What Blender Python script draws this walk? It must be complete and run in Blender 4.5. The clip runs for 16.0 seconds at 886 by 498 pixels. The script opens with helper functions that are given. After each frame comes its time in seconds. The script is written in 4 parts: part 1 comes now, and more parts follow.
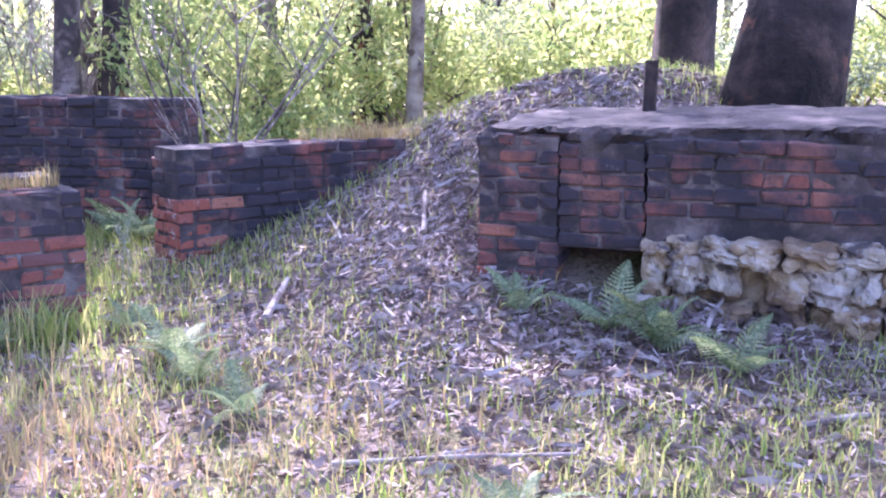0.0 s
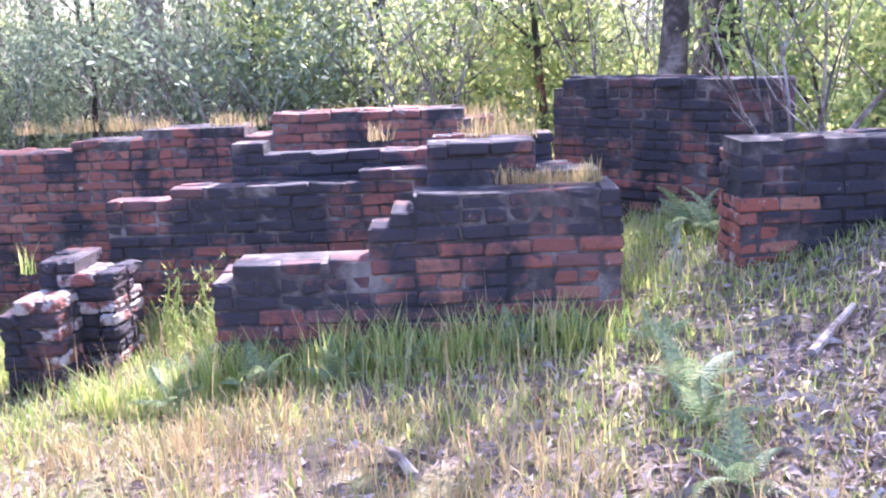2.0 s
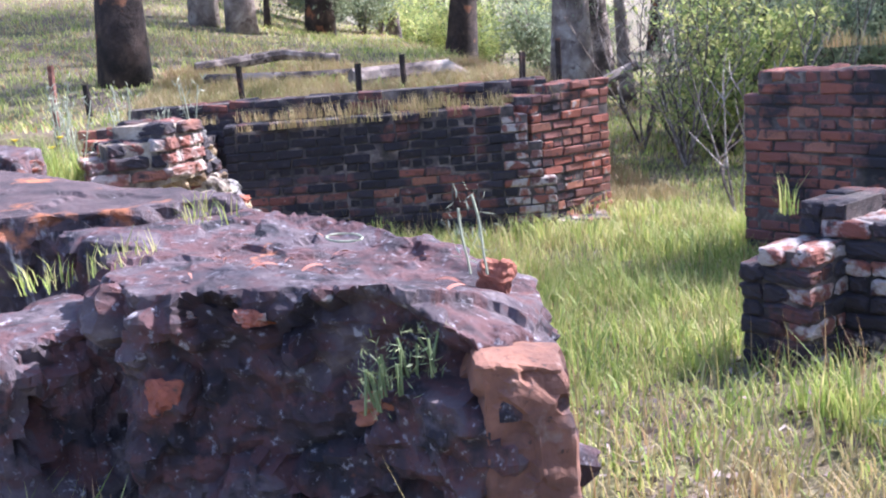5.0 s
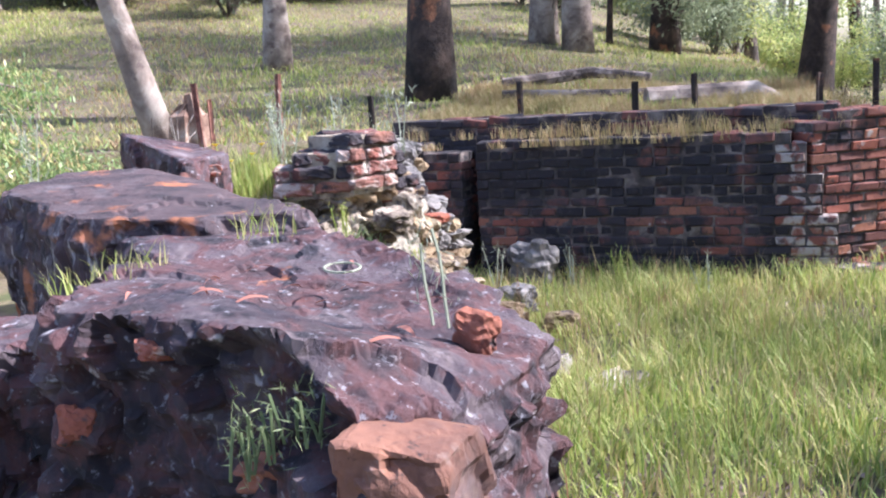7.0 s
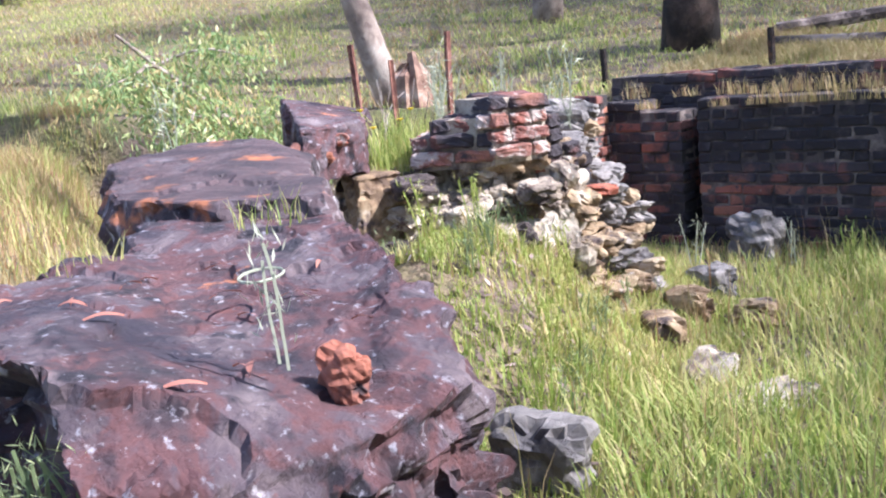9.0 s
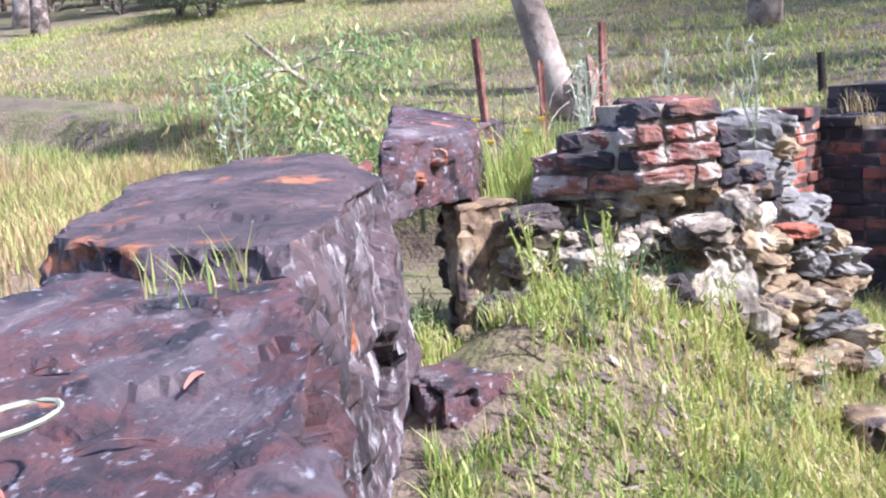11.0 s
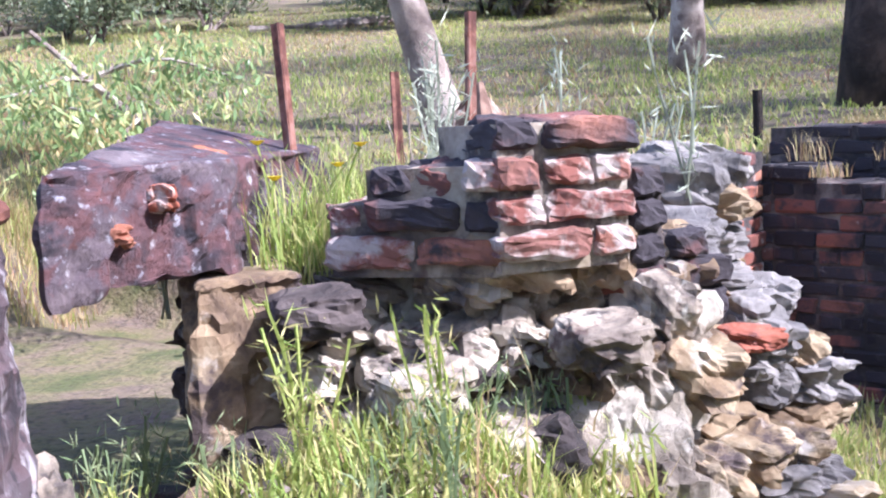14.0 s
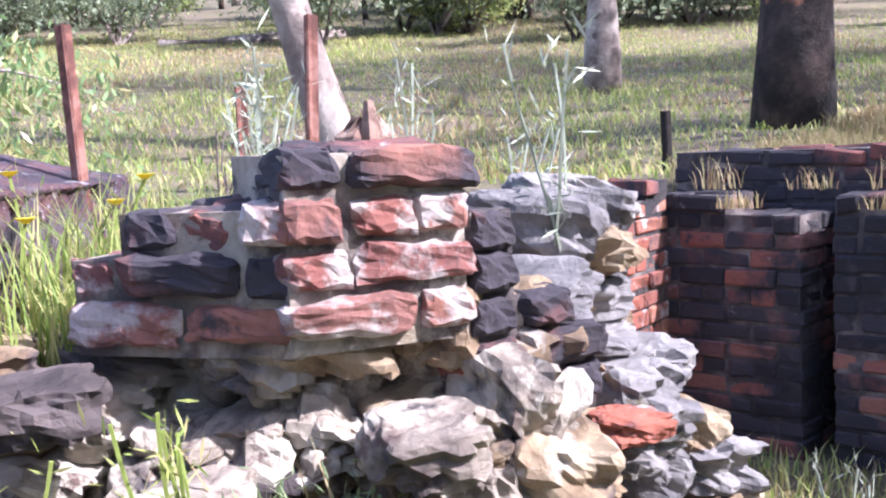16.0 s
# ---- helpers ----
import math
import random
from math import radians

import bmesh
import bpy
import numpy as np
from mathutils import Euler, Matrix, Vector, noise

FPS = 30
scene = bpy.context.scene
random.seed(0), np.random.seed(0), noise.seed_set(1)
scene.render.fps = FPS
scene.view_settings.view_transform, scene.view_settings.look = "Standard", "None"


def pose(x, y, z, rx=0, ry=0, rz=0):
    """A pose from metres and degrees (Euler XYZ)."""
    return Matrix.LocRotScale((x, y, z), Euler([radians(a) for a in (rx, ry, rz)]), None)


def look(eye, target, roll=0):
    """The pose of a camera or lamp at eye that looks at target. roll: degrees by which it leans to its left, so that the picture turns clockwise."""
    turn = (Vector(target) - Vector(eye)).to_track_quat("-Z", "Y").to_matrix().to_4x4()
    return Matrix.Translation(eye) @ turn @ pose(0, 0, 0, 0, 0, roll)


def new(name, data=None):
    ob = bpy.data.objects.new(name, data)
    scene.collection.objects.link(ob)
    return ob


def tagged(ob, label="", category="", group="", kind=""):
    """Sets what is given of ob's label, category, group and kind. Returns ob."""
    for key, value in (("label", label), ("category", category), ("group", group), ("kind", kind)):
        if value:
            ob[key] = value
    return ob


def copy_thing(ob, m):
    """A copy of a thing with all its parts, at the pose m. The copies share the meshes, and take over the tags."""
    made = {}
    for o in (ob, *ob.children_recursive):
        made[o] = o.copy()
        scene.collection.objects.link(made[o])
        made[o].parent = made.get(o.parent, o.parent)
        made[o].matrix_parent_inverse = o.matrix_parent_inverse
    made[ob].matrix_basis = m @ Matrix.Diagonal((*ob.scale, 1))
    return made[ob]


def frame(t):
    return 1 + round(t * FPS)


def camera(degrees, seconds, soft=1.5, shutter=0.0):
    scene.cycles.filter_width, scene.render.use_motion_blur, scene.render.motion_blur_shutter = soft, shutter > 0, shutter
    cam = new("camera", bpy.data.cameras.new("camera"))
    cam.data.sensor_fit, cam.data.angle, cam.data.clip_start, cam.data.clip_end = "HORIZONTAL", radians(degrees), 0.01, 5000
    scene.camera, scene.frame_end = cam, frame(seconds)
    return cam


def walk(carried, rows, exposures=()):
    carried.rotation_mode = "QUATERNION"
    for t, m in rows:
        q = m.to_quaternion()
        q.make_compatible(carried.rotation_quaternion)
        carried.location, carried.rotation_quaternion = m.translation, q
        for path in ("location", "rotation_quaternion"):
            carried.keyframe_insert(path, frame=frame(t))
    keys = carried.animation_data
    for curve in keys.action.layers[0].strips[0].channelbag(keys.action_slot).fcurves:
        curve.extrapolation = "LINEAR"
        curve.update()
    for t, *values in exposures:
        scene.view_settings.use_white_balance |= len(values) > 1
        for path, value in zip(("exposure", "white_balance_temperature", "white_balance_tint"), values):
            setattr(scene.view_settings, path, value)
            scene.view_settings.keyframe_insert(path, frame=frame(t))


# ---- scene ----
cam = camera(46.0, 16.0, soft=2.1)
PATH = [
    (0, (0.115, 0.63, 1.425), (0.053, 2.597, 1.067), 0.1),
    (0.5, (0.349, 0.887, 1.504), (-0.037, 2.811, 1.122), -0.6),
    (1, (0.322, 1.084, 1.516), (-0.326, 2.937, 1.134), -0.7),
    (1.5, (0.308, 1.28, 1.508), (-0.601, 3.02, 1.122), -1.1),
    (2, (0.371, 1.52, 1.501), (-0.81, 3.084, 1.101), -2.3),
    (2.5, (0.262, 1.75, 1.453), (-1.123, 3.132, 1.037), -2.8),
    (3, (0.13, 1.922, 1.406), (-1.417, 3.112, 0.968), -2.9),
    (3.5, (-0.044, 2.161, 1.328), (-1.747, 3.115, 0.89), -3.6),
    (4, (-0.236, 2.386, 1.301), (-2.061, 3.07, 0.852), -4.3),
    (4.5, (-0.472, 2.532, 1.244), (-2.373, 2.975, 0.807), -4.7),
    (5, (-0.757, 2.654, 1.191), (-2.695, 2.912, 0.771), -4.4),
    (5.2, (-0.898, 2.735, 1.153), (-2.847, 2.918, 0.743), -4.1),
    (7.3, (-1.398, 3.922, 1.067), (-3.294, 3.377, 0.734), -3.6),
    (7.5, (-1.469, 4.054, 1.077), (-3.343, 3.44, 0.743), -3.7),
    (8, (-1.76, 4.17, 1.044), (-3.586, 3.427, 0.71), -3.7),
    (8.5, (-2.041, 4.232, 1.029), (-3.811, 3.371, 0.673), -3.9),
    (9, (-2.255, 4.408, 1.026), (-3.939, 3.398, 0.647), -5.5),
    (9.5, (-2.536, 4.491, 1.042), (-4.119, 3.335, 0.649), -6.5),
    (10, (-2.878, 4.4, 0.987), (-4.376, 3.129, 0.614), -7.1),
    (10.2, (-3.009, 4.364, 0.974), (-4.474, 3.053, 0.607), -7.0),
    (12.3, (-4.424, 3.457, 0.759), (-5.916, 2.151, 0.498), -3.2),
    (12.5, (-4.51, 3.446, 0.756), (-6.006, 2.144, 0.5), -3.0),
    (13, (-4.702, 3.438, 0.758), (-6.207, 2.144, 0.511), -3.1),
    (13.5, (-4.918, 3.33, 0.749), (-6.452, 2.069, 0.507), -3.2),
    (14, (-5.114, 3.238, 0.747), (-6.678, 2.014, 0.508), -3.0),
    (14.5, (-5.308, 3.22, 0.751), (-6.881, 2.007, 0.518), -3.1),
    (15, (-5.491, 3.173, 0.753), (-7.082, 1.981, 0.532), -3.5),
    (15.5, (-5.607, 3.118, 0.758), (-7.241, 1.985, 0.538), -3.0),
    (16, (-5.742, 3.086, 0.756), (-7.391, 1.973, 0.544), -2.6),
]
LIGHT = [(0.0, 2.48, 5500, 42), (2.5, 2.55, 5600, 33), (5.0, 1.62, 5700, 22), (8.0, 1.36, 5900, 18), (12.5, 1.32, 5550, 20), (16.0, 1.56, 5600, 25)]
walk(cam, [(t, look(eye, target, roll)) for t, eye, target, roll in PATH], LIGHT)

# ---- world, sun, exposure ----
SUN_AZ, SUN_EL = radians(-13), radians(45)      # from north (+y), towards east
world = bpy.data.worlds.new("world")
scene.world = world
world.use_nodes = True
wn = world.node_tree
sky = wn.nodes.new("ShaderNodeTexSky")
sky.sky_type, sky.sun_disc = "NISHITA", False
sky.sun_elevation, sky.sun_rotation = SUN_EL, SUN_AZ
sky.dust_density = 2.0
wn.links.new(sky.outputs[0], wn.nodes["Background"].inputs[0])
wn.nodes["Background"].inputs[1].default_value = 0.15
sun = new("sun", bpy.data.lights.new("sun", "SUN"))
sun.data.energy, sun.data.angle, sun.data.color = 5.0, radians(0.55), (1.0, 0.96, 0.90)
sun.matrix_world = look((math.sin(SUN_AZ) * math.cos(SUN_EL) * 40, math.cos(SUN_AZ) * math.cos(SUN_EL) * 40, math.sin(SUN_EL) * 40), (0, 0, 0))


# ---- materials ----
def material(name):
    m = bpy.data.materials.new(name)
    m.use_nodes = True
    return m, m.node_tree, m.node_tree.nodes["Principled BSDF"]


def node(nt, kind, inputs=(), **settings):
    n = nt.nodes.new("ShaderNode" + kind)
    for key, value in settings.items():
        setattr(n, key, value)
    for key, value in dict(inputs).items():
        if isinstance(value, bpy.types.NodeSocket):
            nt.links.new(value, n.inputs[key])
        else:
            n.inputs[key].default_value = value
    return n


def ramp(nt, fac, stops):
    n = nt.nodes.new("ShaderNodeValToRGB")
    nt.links.new(fac, n.inputs[0])
    e = n.color_ramp.elements
    while len(e) < len(stops):
        e.new(0.5)
    for k, (p, c) in enumerate(stops):
        e[k].position, e[k].color = p, (*c, 1) if len(c) == 3 else c
    return n.outputs[0]


def mix(nt, fac, a, b):
    n = nt.nodes.new("ShaderNodeMix")
    n.data_type = "RGBA"
    for k, v in ((0, fac), (6, a), (7, b)):
        if isinstance(v, bpy.types.NodeSocket):
            nt.links.new(v, n.inputs[k])
        else:
            n.inputs[k].default_value = v if k == 0 else (*v, 1)
    return n.outputs[2]


def fleck(nt, pos, scale, lo, hi, detail=6.0, rough=0.6):
    """A mask from noise: 0 below lo, 1 above hi."""
    n = node(nt, "TexNoise", {"Vector": pos, "Scale": scale, "Detail": detail, "Roughness": rough})
    r = node(nt, "MapRange", {"Value": n.outputs[0], "From Min": lo, "From Max": hi})
    return r.outputs[0]


def bump(nt, bsdf, height, strength, distance):
    b = node(nt, "Bump", {"Height": height, "Strength": strength, "Distance": distance})
    nt.links.new(b.outputs[0], bsdf.inputs["Normal"])


def brick_material(name, reds, soot=(0.52, 0.62), pale=(0.66, 0.74), crust=(0.040, 0.033, 0.040)):
    m, nt, b = material(name)
    pos = node(nt, "NewGeometry").outputs["Position"]
    rnd = node(nt, "ObjectInfo").outputs["Random"]
    isl = node(nt, "NewGeometry").outputs["Random Per Island"]
    both = node(nt, "Math", {0: rnd, 1: isl}, operation="ADD").outputs[0]
    both = node(nt, "Math", {0: both}, operation="FRACT").outputs[0]
    base = ramp(nt, both, reds)
    grain = node(nt, "TexNoise", {"Vector": pos, "Scale": 60.0, "Detail": 5.0}).outputs[0]
    base = mix(nt, node(nt, "Math", {0: grain, 1: 0.55}, operation="MULTIPLY").outputs[0], base, (0.10, 0.055, 0.05))
    base = mix(nt, fleck(nt, pos, 2.3, *soot), base, crust)
    base = mix(nt, fleck(nt, pos, 14.0, 0.56, 0.68), base, (0.05, 0.04, 0.045))
    base = mix(nt, fleck(nt, pos, 9.0, *pale), base, (0.42, 0.36, 0.33))
    nt.links.new(base, b.inputs["Base Color"])
    b.inputs["Roughness"].default_value = 0.92
    rough = node(nt, "TexNoise", {"Vector": pos, "Scale": 38.0, "Detail": 8.0, "Roughness": 0.7}).outputs[0]
    bump(nt, b, rough, 0.75, 0.012)
    return m


REDS = [(0.0, (0.24, 0.080, 0.060)), (0.3, (0.32, 0.105, 0.070)), (0.55, (0.18, 0.070, 0.062)), (0.8, (0.38, 0.155, 0.10)), (1.0, (0.15, 0.068, 0.066))]
BRICK = brick_material("weathered_red_brick", REDS)
SOOTY = brick_material("sooty_brick", REDS, soot=(0.36, 0.50), pale=(0.68, 0.78))
BLACKENED = brick_material("blackened_brick", REDS, soot=(0.27, 0.44), pale=(0.70, 0.80), crust=(0.024, 0.020, 0.025))
# orange brick for fragments, and the brighter copy for sunlit wall faces
BRIGHT = brick_material("broken_orange_brick", [(0.0, (0.42, 0.12, 0.065)), (0.5, (0.33, 0.095, 0.06)), (1.0, (0.46, 0.19, 0.11))], soot=(0.60, 0.70), pale=(0.58, 0.66))


def plain_rock(name, stops, scale, patches, rough=0.9, relief=0.02):
    """Stone: a ramp over noise, then patches of (scale, lo, hi, colour)."""
    m, nt, b = material(name)
    pos = node(nt, "NewGeometry").outputs["Position"]
    n = node(nt, "TexNoise", {"Vector": pos, "Scale": scale, "Detail": 8.0, "Roughness": 0.62, "Distortion": 0.4}).outputs[0]
    n = node(nt, "MapRange", {"Value": n, "From Min": 0.3, "From Max": 0.7}).outputs[0]
    c = ramp(nt, n, stops)
    for s, lo, hi, colour in patches:
        c = mix(nt, fleck(nt, pos, s, lo, hi), c, colour)
    nt.links.new(c, b.inputs["Base Color"])
    b.inputs["Roughness"].default_value = rough
    h = node(nt, "TexNoise", {"Vector": pos, "Scale": scale * 6, "Detail": 9.0, "Roughness": 0.7}).outputs[0]
    bump(nt, b, h, 0.8, relief)
    return m


MORTAR = plain_rock("old_dark_mortar", [(0.2, (0.045, 0.038, 0.038)), (0.55, (0.11, 0.085, 0.08)), (0.9, (0.24, 0.20, 0.18))], 6.0, [(2.3, 0.5, 0.6, (0.03, 0.026, 0.028))])
SLAG = plain_rock("slaggy_fused_brick", [(0.05, (0.022, 0.018, 0.026)), (0.3, (0.060, 0.036, 0.044)), (0.48, (0.115, 0.048, 0.050)), (0.62, (0.09, 0.066, 0.080)), (0.8, (0.14, 0.105, 0.112)), (1.0, (0.22, 0.175, 0.18))], 3.6,
                  [(2.9, 0.675, 0.70, (0.40, 0.15, 0.075)), (7.0, 0.55, 0.64, (0.024, 0.019, 0.028)), (13.0, 0.62, 0.70, (0.14, 0.05, 0.045)), (15.0, 0.64, 0.71, (0.40, 0.37, 0.39)), (1.4, 0.56, 0.66, (0.028, 0.022, 0.036)), (34.0, 0.60, 0.70, (0.30, 0.29, 0.33))], 0.75, 0.035)
LIME = plain_rock("limewashed_rubble", [(0.0, (0.06, 0.048, 0.044)), (0.25, (0.17, 0.135, 0.11)), (0.5, (0.36, 0.30, 0.235)), (0.8, (0.58, 0.52, 0.43))], 3.4,
                  [(5.0, 0.55, 0.62, (0.09, 0.075, 0.07)), (3.0, 0.60, 0.68, (0.22, 0.16, 0.08)), (12.0, 0.58, 0.66, (0.13, 0.085, 0.07)), (7.0, 0.64, 0.69, (0.62, 0.58, 0.49))], 0.92, 0.03)
OCHRE = plain_rock("ochre_stone", [(0.1, (0.10, 0.065, 0.045)), (0.4, (0.25, 0.17, 0.10)), (0.7, (0.40, 0.31, 0.20)), (1.0, (0.52, 0.46, 0.38))], 4.0,
                   [(5.0, 0.56, 0.64, (0.09, 0.065, 0.06)), (8.0, 0.60, 0.68, (0.50, 0.45, 0.40))], 0.92, 0.025)
GREYROCK = plain_rock("grey_boulder", [(0.1, (0.07, 0.065, 0.07)), (0.5, (0.20, 0.185, 0.18)), (0.9, (0.36, 0.33, 0.31))], 5.0, [(6.0, 0.6, 0.68, (0.10, 0.085, 0.05))], 0.92, 0.025)


def streaked():
    """The slab's side: purple-grey, with pale runs that slant down it."""
    m, nt, b = material("streaked_slag")
    pos = node(nt, "NewGeometry").outputs["Position"]
    turn = node(nt, "Mapping", {"Vector": pos, "Rotation": (0.35, 0.25, 0.0), "Scale": (19.0, 19.0, 2.6)}).outputs[0]
    n = node(nt, "TexNoise", {"Vector": pos, "Scale": 3.0, "Detail": 8.0, "Roughness": 0.65}).outputs[0]
    n = node(nt, "MapRange", {"Value": n, "From Min": 0.32, "From Max": 0.68}).outputs[0]
    c = ramp(nt, n, [(0.0, (0.020, 0.015, 0.020)), (0.35, (0.048, 0.033, 0.040)), (0.6, (0.088, 0.055, 0.060)), (0.8, (0.095, 0.075, 0.085)), (1.0, (0.16, 0.135, 0.145))])
    up = node(nt, "SeparateXYZ", {0: node(nt, "NewGeometry").outputs["Normal"]}).outputs[2]
    side = node(nt, "MapRange", {"Value": up, "From Min": 0.75, "From Max": 0.35}).outputs[0]
    runs = node(nt, "Math", {0: fleck(nt, turn, 1.0, 0.545, 0.67), 1: side}, operation="MULTIPLY").outputs[0]
    c = mix(nt, runs, c, (0.42, 0.395, 0.41))
    c = mix(nt, fleck(nt, pos, 40.0, 0.66, 0.72), c, (0.34, 0.32, 0.34))
    c = mix(nt, fleck(nt, turn, 1.7, 0.56, 0.64), c, (0.03, 0.024, 0.03))
    c = mix(nt, fleck(nt, pos, 2.6, 0.60, 0.66), c, (0.36, 0.13, 0.06))
    nt.links.new(c, b.inputs["Base Color"])
    b.inputs["Roughness"].default_value = 0.8
    bump(nt, b, node(nt, "TexNoise", {"Vector": pos, "Scale": 24.0, "Detail": 9.0, "Roughness": 0.7}).outputs[0], 0.8, 0.02)
    return m


STREAKED = streaked()
# pale patches: lime on broken brick, and sunlight coloured onto the pillar
PALEBRICK = brick_material("lime_daubed_brick", REDS, soot=(0.56, 0.66), pale=(0.46, 0.56))


def ground_material():
    m, nt, b = material("grassy_soil")
    pos = node(nt, "NewGeometry").outputs["Position"]
    n = node(nt, "TexNoise", {"Vector": pos, "Scale": 1.6, "Detail": 9.0, "Roughness": 0.65}).outputs[0]
    c = ramp(nt, n, [(0.36, (0.08, 0.09, 0.03)), (0.46, (0.15, 0.13, 0.06)), (0.55, (0.17, 0.125, 0.085)), (0.64, (0.125, 0.09, 0.075))])
    c = mix(nt, fleck(nt, pos, 30.0, 0.5, 0.7), c, (0.05, 0.045, 0.025))
    nt.links.new(c, b.inputs["Base Color"])
    b.inputs["Roughness"].default_value = 0.95
    bump(nt, b, node(nt, "TexNoise", {"Vector": pos, "Scale": 25.0, "Detail": 8.0}).outputs[0], 0.8, 0.04)
    return m


SOIL = ground_material()

# ---- building helpers ----


def link_mesh(name, bm, mat, parent=None, label="", smooth=False):
    me = bpy.data.meshes.new(name)
    bm.to_mesh(me)
    bm.free()
    me.materials.append(mat)
    if smooth:
        me.shade_smooth()
    ob = new(name, me)
    if parent:
        ob.parent = parent
    return tagged(ob, label) if label else ob


def part(name, bm, mat, parent, label="", smooth=False):
    return link_mesh(name, bm, mat, parent, label, smooth)


def arrays_mesh(name, verts, faces, mat, smooth=False):
    """A mesh from numpy arrays; faces all of one size."""
    me = bpy.data.meshes.new(name)
    k = faces.shape[1]
    me.vertices.add(len(verts))
    me.vertices.foreach_set("co", np.ascontiguousarray(verts, dtype=np.float32).ravel())
    me.loops.add(faces.size)
    me.loops.foreach_set("vertex_index", np.ascontiguousarray(faces, dtype=np.int32).ravel())
    me.polygons.add(len(faces))
    me.polygons.foreach_set("loop_start", np.arange(0, faces.size, k, dtype=np.int32))
    me.materials.append(mat)
    me.update(calc_edges=True)
    if smooth:
        me.shade_smooth()
    return me


def ss(a, b, v):
    v = np.clip((np.asarray(v, float) - a) / (b - a), 0, 1)
    return v * v * (3 - 2 * v)


def wobble(x, y, s):
    """Cheap smooth pseudo-noise from sines, about -1 to 1."""
    return (np.sin(x * 1.7 * s + 1.3) * np.cos(y * 1.3 * s - 0.4) + np.sin(x * 0.9 * s - y * 1.9 * s + 2.1) + 0.5 * np.sin(x * 3.1 * s + y * 2.3 * s)) / 2.5


def ground(x, y):
    """Height of the ground: falls gently westward, banked up behind the walls, with a mound."""
    x, y = np.asarray(x, float), np.asarray(y, float)
    z = -0.06 - 0.64 * ss(1.0, 8.0, -x - 1.0 * ss(4.6, 6.2, y) * ss(6.5, 4.5, -x))
    z = z + 0.40 * ss(3.0, 1.7, y) * ss(4.8, 6.4, -x) * ss(9.6, 8.2, -x)
    # bank south of the long ruined wall
    d = 0.70 * (x + 3.85) - 0.71 * (y - 2.35)
    z = z + (0.20 - z) * ss(0.35, 0.9, d) * ss(3.4, 4.2, -x) * ss(13, 8, -x)
    # terrace held by the west wall
    t = ss(10.62, 10.95, -x + 0.145 * (1.2 - y)) * ss(5.75, 5.35, y)
    z = z + (0.47 - z) * t
    # slumped bank at the foot of the rubble wall
    z = z + 0.40 * np.exp(-(((x + 6.8) / .75) ** 2) - (((y - 1.95) / .55) ** 2))
    # mound
    z = z + 1.42 * np.exp(-(((x - 1.3) / 2.6) ** 2) - (((y - 8.9) / 2.1) ** 2))
    z = z + (0.06 + 0.065 * ss(6, -1, y)) * np.maximum(0, -x - 12.5) * ss(16, -4, y) + 0.10 * np.maximum(0, -y - 3) + 0.03 * np.maximum(0, y - 12)
    far = np.hypot(x + 3, y - 3)
    return z + 0.03 * wobble(x, y, 1.0) + 0.012 * wobble(x, y, 4.3) + 0.004 * np.maximum(0, far - 30)


def build_ground():
    fine = np.concatenate([np.linspace(-400, -60, 12), np.linspace(-56, -16, 30), np.linspace(-15.8, 6.8, 190), np.linspace(7.2, 30, 24), np.linspace(40, 400, 10)])
    finey = np.concatenate([np.linspace(-400, -40, 12), np.linspace(-36, -7, 24), np.linspace(-6.8, 13.8, 170), np.linspace(14.4, 50, 30), np.linspace(60, 400, 10)])
    X, Y = np.meshgrid(fine, finey)
    V = np.stack([X, Y, ground(X, Y)], -1).reshape(-1, 3)
    n, m = len(fine), len(finey)
    i = np.arange(n * m).reshape(m, n)
    F = np.stack([i[:-1, :-1], i[:-1, 1:], i[1:, 1:], i[1:, :-1]], -1).reshape(-1, 4)
    return tagged(new("ground", arrays_mesh("ground", V, F, SOIL, True)), "uneven grassy ground with dry litter", "ground", kind="structure")


build_ground()

# ---- brick walls ----
COURSE, LENGTH, DEEP = 0.082, 0.235, 0.115


def brick_mesh(k, l, w, h, broken=False):
    """A worn brick with chipped, uneven corners; origin at its centre."""
    rng = random.Random(k)
    bm = bmesh.new()
    bmesh.ops.create_cube(bm, size=1)
    for v in bm.verts:
        v.co = Vector((v.co.x * l, v.co.y * w, v.co.z * h)) + Vector([rng.uniform(-1, 1) * s for s in (0.009, 0.009, 0.007)])
    if broken:
        bmesh.ops.subdivide_edges(bm, edges=bm.edges[:], cuts=5, use_grid_fill=True)
        for v in bm.verts:
            p = v.co * 1.0 + Vector((k, k * .7, 0))
            near = Vector((v.co.x / l, v.co.y / w, v.co.z / h)) * 2
            edge = sum(1 for c in near if abs(c) > .8)
            v.co *= 1 - (.05 * edge if edge > 1 else 0) * (1 + noise.noise(p * 30))
            v.co += noise.noise_vector(p * 14) * .009 + noise.noise_vector(p * 40) * .005
            v.co *= 1.05
    else:
        bmesh.ops.bevel(bm, geom=bm.edges[:], offset=0.009, segments=1, affect="EDGES")
    for v in bm.verts:
        v.co += Vector([rng.uniform(-1, 1) * 0.003 for _ in range(3)])
    me = bpy.data.meshes.new("brick")
    bm.to_mesh(me)
    bm.free()
    return me


MESHES = {}


